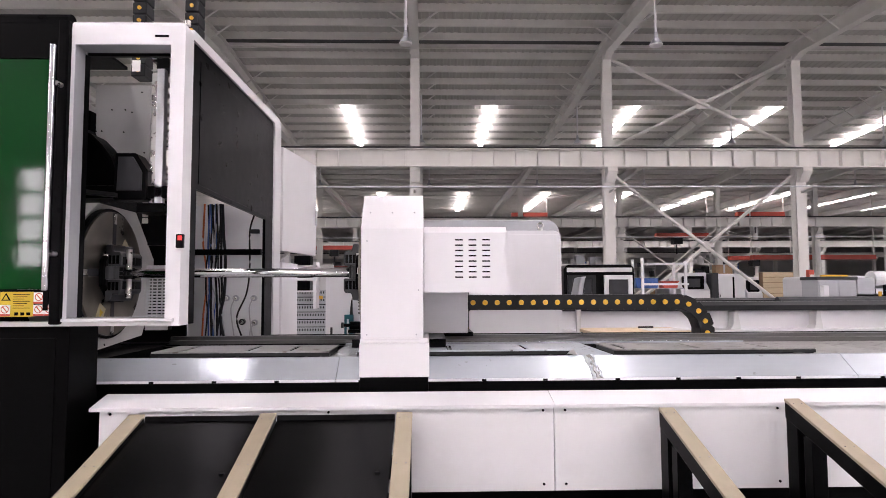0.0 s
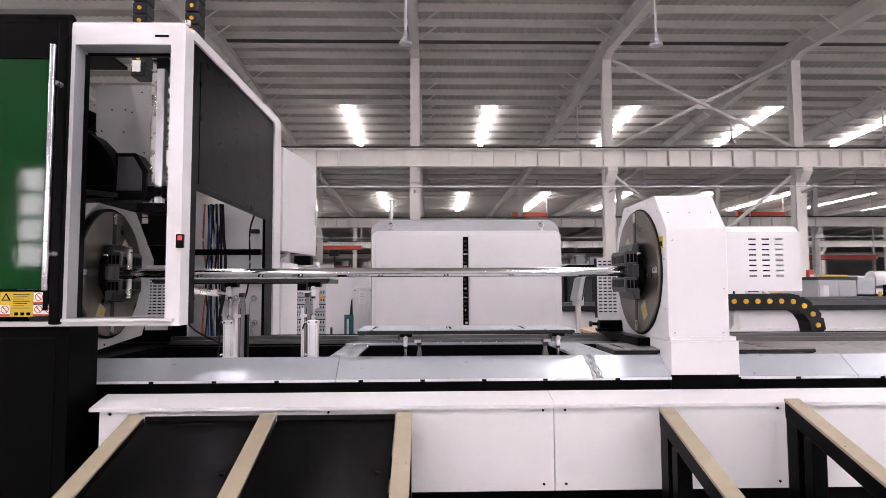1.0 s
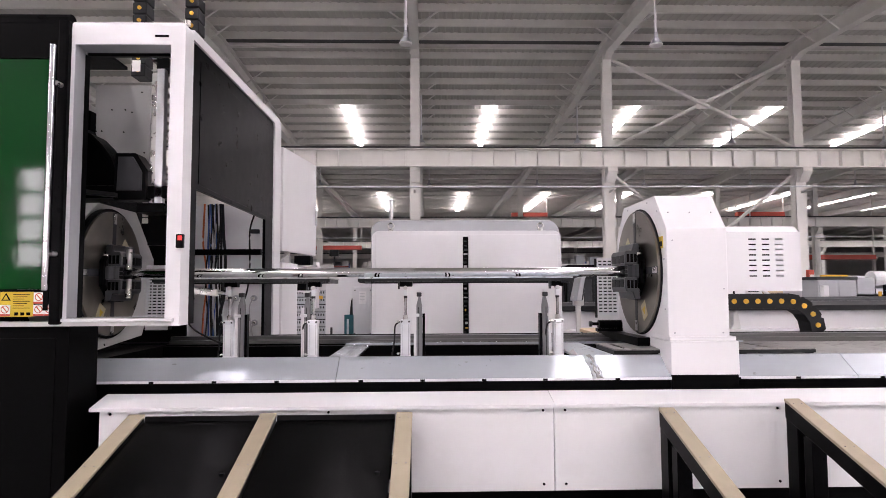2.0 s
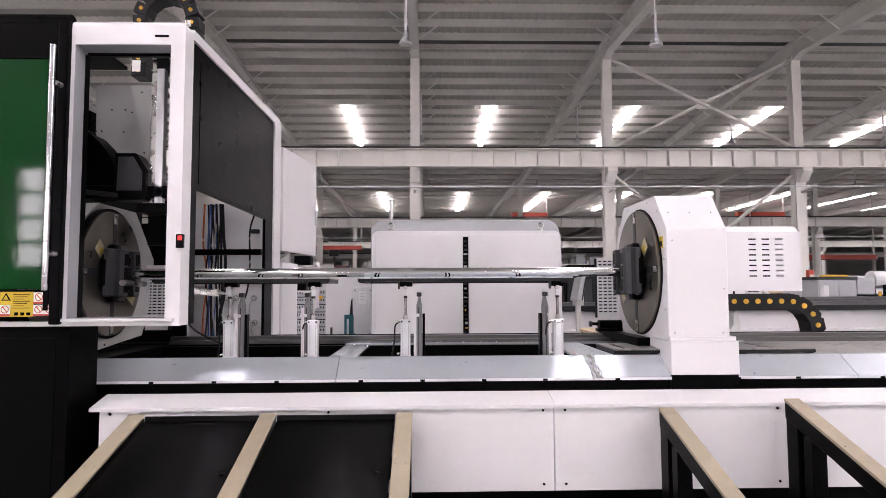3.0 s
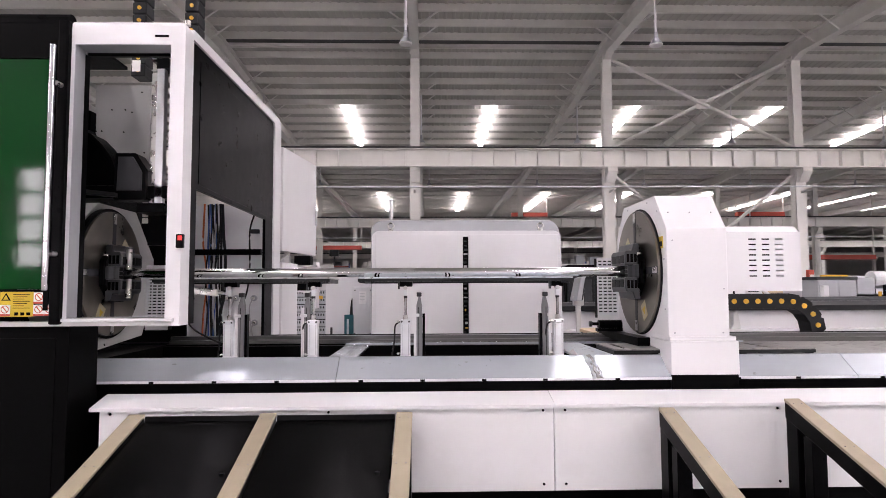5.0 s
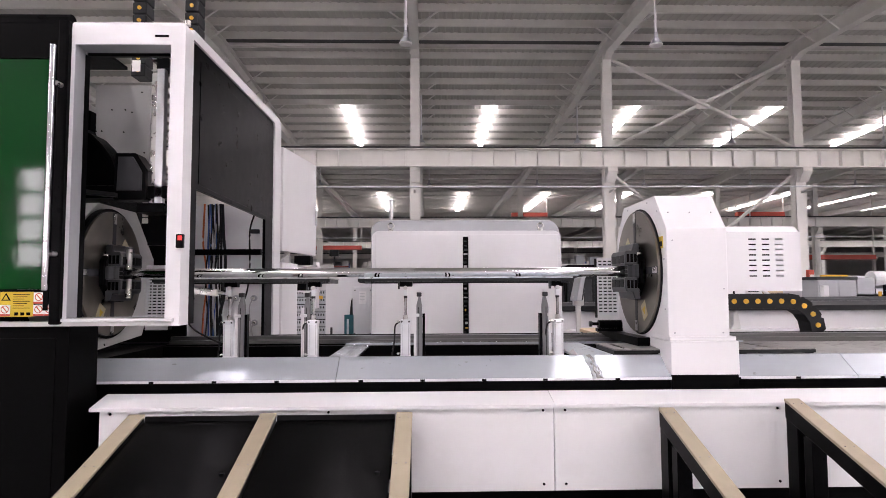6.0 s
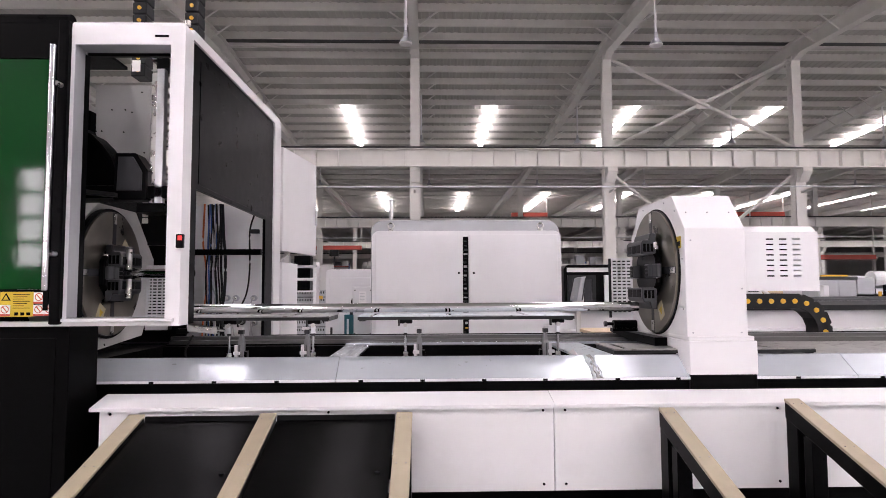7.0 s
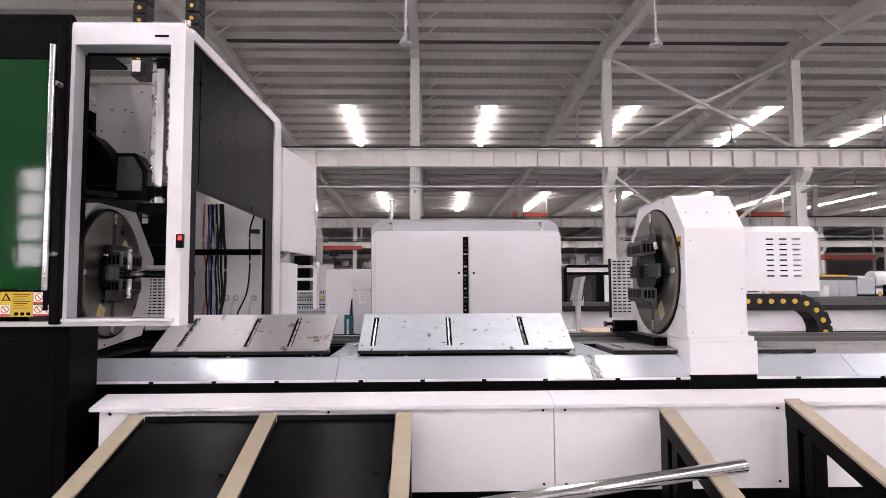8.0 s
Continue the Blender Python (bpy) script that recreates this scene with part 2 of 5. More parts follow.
def build_shell():
    tagged(part("floor", box(WEST - 1, EAST + 1, SOUTH - 1, NORTH + 1, -0.2, 0), FLOOR), "grey sealed concrete factory floor", "floor", kind="structure")
    line = [(y, roof_z(y)) for y in (SOUTH, RIDGE, VALLEY, NORTH)]
    gable = [(SOUTH, 0)] + line + [(NORTH, 0)]
    # south wall with tall windows, one to a bay
    holes = [(m, m + 0.65, 1.7, 4.1) for m in MIDS]
    tagged(part("wall_south", pierced(WEST, EAST, 0, roof_z(SOUTH), holes, "xz", SOUTH - 0.2, 0.2), WALL), "pale sheet-clad factory wall with tall windows", "wall", kind="structure")
    tagged(part("backdrop", box(WEST - 4, EAST + 4, SOUTH - 1.6, SOUTH - 1.5, 1.0, 6.0), SKYGLASS), "bright overcast daylight outside the windows", "backdrop", kind="structure")
    for i, m in enumerate(MIDS[2:9]):
        w = thing(f"window_{i + 1}", (m, SOUTH - 0.1, 1.7), "tall steel factory window with small panes", "window", "windows in the wall", "structure")
        bm = None
        for k in range(2):
            bm = box(m + 0.60 * k, m + 0.05 + 0.60 * k, SOUTH - 0.14, SOUTH - 0.06, 1.7, 4.1, bm=bm)
        for k in range(5):
            bm = box(m, m + 0.65, SOUTH - 0.13, SOUTH - 0.07, 1.7 + 0.58 * k, 1.80 + 0.58 * k, bm=bm)
        part("window_frame", bm, STEEL_PAINT, w)
    tagged(part("wall_north", box(WEST, EAST, NORTH, NORTH + 0.2, 0, roof_z(NORTH)), WALL), "pale far factory wall", "wall", kind="structure")
    tagged(part("wall_west", prism(gable, "x", WEST - 0.2, WEST), WALL), "pale sheet-clad side wall", "wall", kind="structure")
    tagged(part("wall_east", prism(gable, "x", EAST, EAST + 0.2), WALL), "pale sheet-clad side wall", "wall", kind="structure")
    # roof: ribbed sheets; the luminous strips hang level with the purlins
    bm = prism(line + [(y, z + 0.08) for y, z in reversed(line)], "x", WEST, EAST)
    sheet_faces = len(bm.faces)
    purlins = [19.33 - 1.15 * k for k in range(6)] + [20.0] + [20.79 + 1.13 * k for k in range(14)] + [37.2 + 1.7 * k for k in range(32)]
    for y in purlins:
        z = roof_z(y)
        bm = prism([(y - 0.045, z - 0.24), (y + 0.045, z - 0.24), (y + 0.045, z - 0.215), (y + 0.02, z - 0.215), (y + 0.02, z), (y, z), (y, z - 0.22), (y - 0.045, z - 0.22)], "x", WEST, EAST, bm=bm)
    purlin_faces = len(bm.faces)
    x = WEST
    rib = bmesh.new()
    while x < EAST:
        for y0, y1 in ((12.0, RIDGE), (RIDGE, VALLEY), (VALLEY, NORTH)):
            vs = [rib.verts.new((a, b, roof_z(b) - 0.015)) for a, b in ((x, y0), (x + 0.06, y0), (x + 0.06, y1), (x, y1))]
            up = [rib.verts.new((v.co.x + (-0.03 if k in (0, 3) else 0.03), v.co.y, v.co.z + 0.02)) for k, v in enumerate(vs)]
            rib.faces.new(vs)
            rib.faces.new((vs[0], vs[3], up[3], up[0]))
            rib.faces.new((vs[1], vs[2], up[2], up[1]))
        x += 0.25
    bm = merge(bm, rib)
    bm.faces.ensure_lookup_table()
    for f in bm.faces[sheet_faces:purlin_faces]:
        f.material_index = 1
    roof = part("ceiling", bm, ROOF)
    roof.data.materials.append(STEEL_PAINT)
    tagged(roof, "grey ribbed steel roof sheets on purlins", "ceiling", kind="structure")
    for m in MIDS:
        for a, b, half in LIGHT_RUNS:
            if m < -26:
                continue
            bm = on_slope(box(m - half, m + half, a, b, -0.232, -0.218), a, b)
            tagged(part("skylight", bm, SKYPANE, at=(m, a, roof_z(a) - 0.22)), "bright translucent roof light strip; the southmost run is added fill", "skylight", "roof lights", "structure")


def i_beam_y(x, y0, y1, z, h, w):
    """An I-section running in depth, top at z."""
    p = [(x - w / 2, z), (x + w / 2, z), (x + w / 2, z - 0.025), (x + 0.012, z - 0.025), (x + 0.012, z - h + 0.025), (x + w / 2, z - h + 0.025), (x + w / 2, z - h), (x - w / 2, z - h),
         (x - w / 2, z - h + 0.025), (x - 0.012, z - h + 0.025), (x - 0.012, z - 0.025), (x - w / 2, z - 0.025)]
    return prism(p, "y", y0, y1)


def build_steelwork():
    def column(x, y):
        top = roof_z(y) - 0.70
        c = thing("column", (x, y, 0), "off-white painted steel column with crane bracket", "column", "hall columns", "structure")
        t = 0.02
        def web(s):
            return [(x - s, y - s), (x + s, y - s), (x + s, y - s + t), (x + t / 2, y - s + t), (x + t / 2, y + s - t), (x + s, y + s - t), (x + s, y + s), (x - s, y + s), (x - s, y + s - t), (x - t / 2, y + s - t), (x - t / 2, y - s + t), (x - s, y - s + t)]
        bm = prism(web(0.165), "z", 0.02, 5.0)
        bm = prism(web(0.145), "z", 5.0, top, bm=bm)
        part("shaft", bm, STEEL_PAINT, c)
        part("foot_plate", box(x - 0.3, x + 0.3, y - 0.3, y + 0.3, 0, 0.03), STEEL_PAINT, c)
        part("bracket", prism([(y - 0.55, 4.97), (y - 0.2, 4.97), (y - 0.2, 4.55), (y - 0.3, 4.55), (y - 0.55, 4.85)], "x", x - 0.15, x + 0.15), STEEL_PAINT, c)
        part("cap_plate", box(x - 0.17, x + 0.17, y - 0.28, y + 0.28, top, top + 0.025), STEEL_PAINT, c)
        return c
    for row in (ROWS[:1], ROWS[1:]):
        first = column(COLS[0], row[0])
        for y in row:
            for x in COLS:
                if (x, y) != (COLS[0], row[0]) and -25 < x < 62:
                    copy_thing(first, pose(x, y, 0))
    for y in ROWS:
        g = thing("crane_beam", (COLS[0], y - 0.45, 5.0), "off-white plate girder crane beam with web stiffeners", "crane beam", "crane beams", "structure")
        yc = y - 0.45
        x0, x1 = COLS[0] - 2, COLS[-1] + 2
        part("web", box(x0, x1, yc - 0.006, yc + 0.006, 5.00, 5.50), STEEL_PAINT, g)
        part("top_flange", box(x0, x1, yc - 0.2, yc + 0.2, 5.50, 5.53), STEEL_PAINT, g)
        part("bottom_flange", box(x0, x1, yc - 0.16, yc + 0.16, 4.97, 5.00), STEEL_PAINT, g)
        part("rail", prism([(yc - 0.06, 5.53), (yc + 0.06, 5.53), (yc + 0.02, 5.56), (yc + 0.04, 5.62), (yc - 0.04, 5.62), (yc - 0.02, 5.56)], "x", x0, x1), DARK_STEEL, g)
        me = None
        x = x0 + 0.35
        while x < min(x1, 24 if y > 30 else 18):
            if me is None:
                s = part("stiffener", box(x - 0.006, x + 0.006, yc - 0.15, yc - 0.006, 5.00, 5.50), STEEL_PAINT, g, at=(x, yc, 5.00))
                me = s.data
            else:
                s = new("stiffener", me)
                s.parent, s.location = g, Vector((x, yc, 5.00)) - ORIGIN[g]
            x += 0.68
    for x in COLS:
        if -25 < x < 62:
            r = thing("rafter", (x, SOUTH, roof_z(SOUTH) - 0.7), "off-white tapered steel roof rafter", "rafter", "roof rafters", "structure")
            for y0, y1 in SLOPES:
                part("beam", on_slope(i_beam_y(x, y0, y1, -0.22, 0.48, 0.26), y0, y1), STEEL_PAINT, r)
            for y in (17.03, 18.15, 21.92, 23.05, 24.18, 25.31, 26.44, 28.7, 29.8):
                z = roof_z(y)
                for s in (-1, 1):
                    part("fly_brace", rod((x + s * 0.1, y, z - 0.68), (x + s * 0.72, y, z - 0.22), 0.025, 6), STEEL_PAINT, r)
            part("haunch", prism([(18.9, -0.70 + roof_z(18.9)), (20.1, -0.70 + roof_z(20.1)), (19.66, 8.52), (19.34, 8.52)], "x", x - 0.12, x + 0.12), STEEL_PAINT, r)
    # cross bracing between columns above and below the crane beam
    for y, bays in ((ROWS[0], (1, -3)), (ROWS[1], (2, -2)), (ROWS[2], (1, 4))):
        for b in bays:
            xa, xb = X0 + BAY * b, X0 + BAY * (b + 1)
            br = thing("cross_bracing", (xa, y, 0), "off-white crossed tube bracing between columns", "bracing", "cross bracing", "structure")
            for z0, z1 in ((0.25, 4.8), (5.70, roof_z(y) - 0.82)):
                part("brace", rod((xa + 0.15, y + 0.05, z0), (xb - 0.15, y + 0.05, z1), 0.055, 10), STEEL_PAINT, br)
                part("brace", rod((xa + 0.15, y - 0.07, z1), (xb - 0.15, y - 0.07, z0), 0.055, 10), STEEL_PAINT, br)
                zc, xc = (z0 + z1) / 2, (xa + xb) / 2
                part("gusset", box(xc - 0.16, xc + 0.16, y - 0.02, y + 0.0, zc - 0.16, zc + 0.16), STEEL_PAINT, br)
    ridge = thing("ridge_gutter", (COLS[0], RIDGE, RIDGE_Z - 0.3), "dark ridge ventilator strip between two purlins", "ridge vent", "", "structure")
    part("slot_lining", box(COLS[0], COLS[-1], 19.50, 19.80, RIDGE_Z - 0.19, RIDGE_Z - 0.16), DARK_STEEL, ridge)
    part("edge_channel", box(COLS[0], COLS[-1], 19.80, 19.86, RIDGE_Z - 0.27, RIDGE_Z - 0.17), STEEL_PAINT, ridge)
    # service pipes
    for y in ROWS[:2]:
        p = thing("service_pipe", (-20, y - 0.8, 4.3), "pale horizontal service pipe under the crane beam", "pipe", "", "structure")
        part("run", rod((-20, y - 0.75, 4.30), (40, y - 0.75, 4.36), 0.03, 10), ALU, p)
        for x in COLS[2:9]:
            part("clip", box(x - 0.03, x + 0.03, y - 0.78, y - 0.19, 4.22, 4.27), STEEL_PAINT, p)


def pendant_lamp(x, y, z):
    top = roof_z(y) - 0.22
    l = thing("pendant_lamp", (x, y, top), "grey enamel bell pendant lamp, unlit, on a rod", "lamp", "hall pendant lamps")
    part("stem", rod((x, y, z + 0.2), (x, y, top), 0.03, 8), WHITE, l)
    part("housing", rod((x, y, z + 0.05), (x, y, z + 0.22), 0.06, 12, r2=0.04), LIGHT_GREY, l)
    part("shade", rod((x, y, z - 0.10), (x, y, z + 0.06), 0.17, 20, r2=0.06), LIGHT_GREY, l)
    part("glass", rod((x, y, z - 0.13), (x, y, z - 0.10), 0.14, 20, r2=0.165), STICKER_WHITE, l)
    return l


build_shell()
build_steelwork()

# ---------------------------------------------------------------- the tube cutting machine
AY, AZ = 3.45, 1.297          # axis of the tube
LIFT = 0.369                  # stroke of the lift tables
SHIFT = -1.505                # how far back the tailstock starts


def machine_bed():
    b = thing("machine_bed", (0.6, 3.3, 0.0), "white-skirted tube cutting machine bed with galvanised covers", "machine")
    right = 5.2
    seams = (-1.455, 0.573, 2.62, 4.67)
    for x0, x1 in zip(seams, seams[1:]):
        part("skirt_panel", box(x0 + 0.002, x1 - 0.002, 2.85, 2.87, 0.30, 0.675, 0.002), WHITE_WORN, b)
        lo = -1.49 if x0 < -1.4 else x0
        p = [(2.828, 0.670), (2.828, 0.685), (2.985, 0.722), (2.99, 0.720), (2.99, 0.708), (2.845, 0.676), (2.845, 0.670)]
        part("rim", prism(p, "x", lo + 0.0015, x1 - 0.0015), WHITE, b)
        for x in (x0 + 0.05, (x0 + x1) / 2, x1 - 0.05):
            for z in (0.656, 0.33):
                part("screw", rod((x, 2.846, z), (x, 2.852, z), 0.006, 10), BLACK_SMOOTH, b)
    part("black_beam", box(-1.6, right, 3.045, 3.10, 0.40, 0.772), BLACK_SMOOTH, b)
    part("foot_beam", box(-1.45, right, 2.95, 3.9, 0.14, 0.29), BLACK, b)
    for x in (-1.2, 0.5, 2.2, 3.9):
        part("foot", rod((x, 3.0, 0), (x, 3.0, 0.15), 0.05, 12), DARK_STEEL, b)
    # sloping galvanised covers
    cuts = (-1.72, -0.436, 0.80, 2.103, 3.3, right)
    for x0, x1 in zip(cuts, cuts[1:]):
        p = [(3.028, 0.762), (3.028, 0.775), (3.158, 0.867), (3.168, 0.869), (3.168, 0.859), (3.045, 0.770), (3.045, 0.762)]
        part("sloping_cover", prism(p, "x", x0 + 0.0015, x1 - 0.0015), GALV, b)
        # Paler strip laid over the lip puts its bright line into the colour
        part("lip_highlight", box(x0 + 0.0015, x1 - 0.0015, 3.0255, 3.0278, 0.7625, 0.7745), ALU, b, "folded edge with its bright line laid on as a paler strip")
        x = x0 + 0.12
        while x < x1 - 0.05:
            part("cover_clip", box(x - 0.011, x + 0.011, 3.0225, 3.0250, 0.763, 0.773), BLACK_SMOOTH, b)
            x += 0.295
    # deck strips between the lift tables
    for x0, x1 in ((-0.49, -0.414), (-0.410, -0.35), (0.75, 0.945)):
        part("deck_strip", box(x0, x1, 3.168, 3.95, 0.857, 0.869), GALV_WORN if x0 > 0 else GALV, b)
    for x0, x1 in ((1.985, 2.45), (2.456, 3.10), (3.106, 3.9), (3.906, right)):
        part("deck_plate", box(x0, x1, 3.168, 3.95, 0.852, 0.864, 0.001), DECK, b)
    part("deck_back", box(-0.50, 1.985, 3.90, 3.95, 0.862, 0.876), GALV, b)
    # Black piece of the deck strip carries the cabin's shadow in its colour
    part("deck_back_shade", box(-1.60, -0.505, 3.90, 3.95, 0.862, 0.872), BLACK, b)
    part("well_floor", box(-1.60, 1.985, 3.10, 3.95, 0.42, 0.44), BLACK, b)
    part("well_back", box(-1.60, 1.985, 3.86, 3.90, 0.44, 0.862), BLACK, b)
    part("rear_rail", prism([(3.95, 0.86), (3.95, 0.89), (3.97, 0.895), (3.97, 0.915), (4.03, 0.915), (4.03, 0.895), (4.06, 0.89), (4.06, 0.86)], "x", -1.6, right), RAIL_STEEL, b)
    part("rear_ledge", box(-1.6, right, 4.06, 4.32, 0.66, 0.68), DARK_GREY, b)
    part("rear_skirt", box(-1.6, right, 4.32, 4.34, 0.2, 0.90), BLACK_SMOOTH, b)
    # torn corner of the cover
    rnd = random.Random(3)
    for k, (xa, xb, mt) in enumerate(((0.782, 0.808, GALV_WORN), (0.80, 0.826, DECK), (0.818, 0.838, GALV_WORN))):
        bm = bmesh.new()
        grid = [[bm.verts.new((xa + (xb - xa) * i / 3 + rnd.uniform(-0.006, 0.006) + 0.02 * (1 - j / 9), 3.026 + 0.140 * j / 9 + rnd.uniform(-0.006, 0.006) - 0.005, 0.772 + 0.098 * j / 9 + 0.001 + rnd.uniform(-0.003, 0.004))) for i in range(4)] for j in range(10)]
        for j in range(9):
            for i in range(3):
                if rnd.random() < 0.85:
                    bm.faces.new((grid[j][i], grid[j][i + 1], grid[j + 1][i + 1], grid[j + 1][i]))
        bmesh.ops.delete(bm, geom=[v for v in bm.verts if not v.link_faces], context="VERTS")
        made = bmesh.ops.extrude_face_region(bm, geom=bm.faces[:])
        bmesh.ops.translate(bm, verts=[g for g in made["geom"] if isinstance(g, bmesh.types.BMVert)], vec=(0, -0.001, 0.0015))
        part("torn_sheet", bm, mt, b, "torn crumpled corner of sheet metal")
    part("torn_flap", prism([(0.705, 0.878), (0.76, 0.868), (0.735, 0.902)], "y", 3.150, 3.156), BRUSHED, b, "bent-up sliver of sheet metal")
    part("end_block", box(-1.95, -1.605, 3.17, 3.95, 0.30, 0.868), BLACK, b)
    # faded print on the cover
    for k, w in enumerate((0.012, 0.03, 0.022, 0.026, 0.012)):
        x = 1.395 + sum((0.012, 0.03, 0.022, 0.026, 0.012)[:k]) + 0.007 * k
        part("print_bar", prism([(3.098, 0.8212), (3.106, 0.8264), (3.1055, 0.8272), (3.0975, 0.822)], "x", x, x + w), DARK_STEEL, b, "faded small print")
    return b


def lift_table(x0, x1, slots_at, rods_at=(), rails=(), moving=True, tilt_cylinder=False):
    t = thing("lift_table", ((x0 + x1) / 2, 3.3, 0.5), "scuffed galvanised lift table plate on pneumatic cylinders", "lift table", "lift tables")
    slots = [(x - 0.014, x + 0.014, 3.20, 3.50) for x in slots_at]
    hinge = (x0, 3.165, 0.884)
    top = part("plate", pierced(x0, x1, 3.165, 3.535, slots, "xy", 0.8905, 0.006), GALV_RUSTY if tilt_cylinder else GALV_WORN if moving else DECK, t, "scuffed galvanised plate with slots", at=hinge)
    frame_bm = box(x0 - 0.003, x1 + 0.003, 3.162, 3.205, 0.874, 0.890)
    for a in (3.49,):
        frame_bm = box(x0 + 0.004, x1 - 0.004, a, a + 0.035, 0.868, 0.890, bm=frame_bm)
    for a in (x0 + 0.004, x1 - 0.034):
        frame_bm = box(a, a + 0.03, 3.17, 3.525, 0.868, 0.890, bm=frame_bm)
    part("plate_frame", frame_bm, DARK_GREY, top, "black steel frame", at=hinge)
    for s in slots:
        part("slot_channel", box(s[0] - 0.004, s[1] + 0.004, s[2] - 0.005, s[3] + 0.005, 0.8775, 0.881), BLACK_SMOOTH, top, at=hinge)
        part("slot_rail", rod(((s[0] + s[1]) / 2, s[2], 0.886), ((s[0] + s[1]) / 2, s[3], 0.886), 0.005, 8), BRUSHED, top, "bright steel rod", at=hinge)
    if not moving:
        return t, top
    d = -LIFT
    for x in rods_at:
        y = 3.30
        c = part("cylinder", box(x - 0.025, x + 0.025, y - 0.025, y + 0.025, 0.862 + d, 1.026 + d, 0.003), ALU, t, "pale aluminium pneumatic cylinder")
        for s in (-1, 1):
            part("groove", box(x + s * 0.0165 - 0.0012, x + s * 0.0165 + 0.0012, y - 0.0262, y - 0.0245, 0.866 + d, 1.022 + d), LIGHT_GREY, c)
        for z0 in (0.842, 1.026):
            part("end_cap", box(x - 0.027, x + 0.027, y - 0.028, y + 0.028, z0 + d, z0 + 0.020 + d, 0.003), ALU, c)
            for s in (-1, 1):
                part("cap_bolt", rod((x + s * 0.019, y - 0.0285, z0 + 0.010 + d), (x + s * 0.019, y - 0.026, z0 + 0.010 + d), 0.005, 8), DARK_STEEL, c)
        part("base_clamp", box(x - 0.022, x + 0.022, y - 0.024, y + 0.02, 0.825 + d, 0.842 + d), BLACK_SMOOTH, c)
        part("neck", rod((x, y, 1.046 + d), (x, y, 1.070 + d), 0.013, 12), BRUSHED, c)
        part("piston_rod", rod((x, y, 1.06 + d), (x, y, 1.165 + d), 0.007, 12), CHROME, t, "bright piston rod")
        part("rod_nut", rod((x, y, 1.158 + d), (x, y, 1.170 + d), 0.0105, 6), DARK_STEEL, t)
        part("clevis", box(x - 0.010, x + 0.010, y - 0.012, y + 0.012, 1.17 + d, 1.212 + d, 0.003), ALU, t)
        part("clevis_pin", rod((x, y - 0.022, 1.212 + d), (x, y + 0.022, 1.212 + d), 0.011, 12), BRUSHED, t)
        part("bearing_block", box(x - 0.030, x + 0.036, y - 0.005, y + 0.05, 1.218 + d, 1.246 + d, 0.004), BLACK_SMOOTH, t)
        part("bearing_ear", box(x - 0.040, x - 0.030, y, y + 0.03, 1.205 + d, 1.246 + d, 0.002), DARK_STEEL, t)
        for z0 in (0.868, 1.036):
            part("port_fitting", rod((x - 0.045, y, z0 + d), (x - 0.026, y, z0 + d), 0.006, 8), BRUSHED, t)
        part("air_hose", tube(curve_pts([(x - 0.03, y, 1.036 + d), (x - 0.055, y + 0.01, 1.01 + d), (x - 0.06, y + 0.03, 0.93 + d), (x - 0.075, y + 0.05, 0.84 + d), (x - 0.075, y + 0.06, 0.74 + d)]), 0.0045, 6), CABLE, t)
    for x, s in rails:
        y = 3.34
        part("guide_rail", box(x - 0.007, x + 0.007, y - 0.03, y - 0.012, 0.80 + d, 1.11 + d, 0.0015), WHITE, t, "white guide rail")
        g = [(x + s * 0.007, 0.80 + d), (x + s * 0.007, 1.12 + d), (x + s * 0.018, 1.165 + d), (x + s * 0.028, 1.165 + d), (x + s * 0.036, 1.12 + d), (x + s * 0.038, 0.80 + d)]
        part("guide_profile", prism(g, "y", y - 0.02, y + 0.02), PROFILE_GREY, t, "grey steel guide profile")
        part("guide_groove", prism([(x + s * 0.017, 0.80 + d), (x + s * 0.017, 1.11 + d), (x + s * 0.021, 1.11 + d), (x + s * 0.021, 0.80 + d)], "y", y - 0.022, y - 0.0205), DARK_STEEL, t)
        part("guide_block", box(min(x + s * 0.038, x + s * 0.052), max(x + s * 0.038, x + s * 0.052), y - 0.01, y + 0.03, 0.80 + d, 1.075 + d), BLACK_SMOOTH, t)
        part("top_knuckle", box(min(x + s * 0.008, x + s * 0.034), max(x + s * 0.008, x + s * 0.034), y - 0.024, y + 0.015, 1.165 + d, 1.188 + d, 0.004), DARK_STEEL, t)
        part("link_arm", prism([(x - s * 0.004, 1.186 + d), (x - s * 0.004, 1.20 + d), (x + s * 0.03, 1.20 + d), (x + s * 0.03, 1.186 + d)], "y", y - 0.02, y + 0.01), WHITE, t)
        part("stop_block", box(x - 0.012, x + 0.022, y - 0.036, y - 0.022, 1.060 + d, 1.076 + d, 0.002), WHITE, t)
    if tilt_cylinder:
        part("tilt_cylinder", prism([(-1.225, 1.187 + d), (-1.08, 1.172 + d), (-1.077, 1.207 + d), (-1.222, 1.222 + d)], "y", 3.24, 3.29, 0.004), BRUSHED, t, "small tilting pneumatic cylinder")
        part("tilt_rod", rod((-1.08, 3.265, 1.19 + d), (-1.04, 3.265, 1.187 + d), 0.01, 10), CHROME, t)
        part("tilt_pivot", box(-1.285, -1.225, 3.25, 3.28, 1.175 + d, 1.20 + d, 0.004), BLACK_SMOOTH, t)
        part("tilt_hose", tube(curve_pts([(-1.20, 3.26, 1.165 + d), (-1.24, 3.27, 1.08 + d), (-1.20, 3.28, 1.0 + d), (-1.05, 3.3, 0.92 + d), (-0.98, 3.34, 0.90 + d)]), 0.005, 6), CABLE, t)
    return t, top


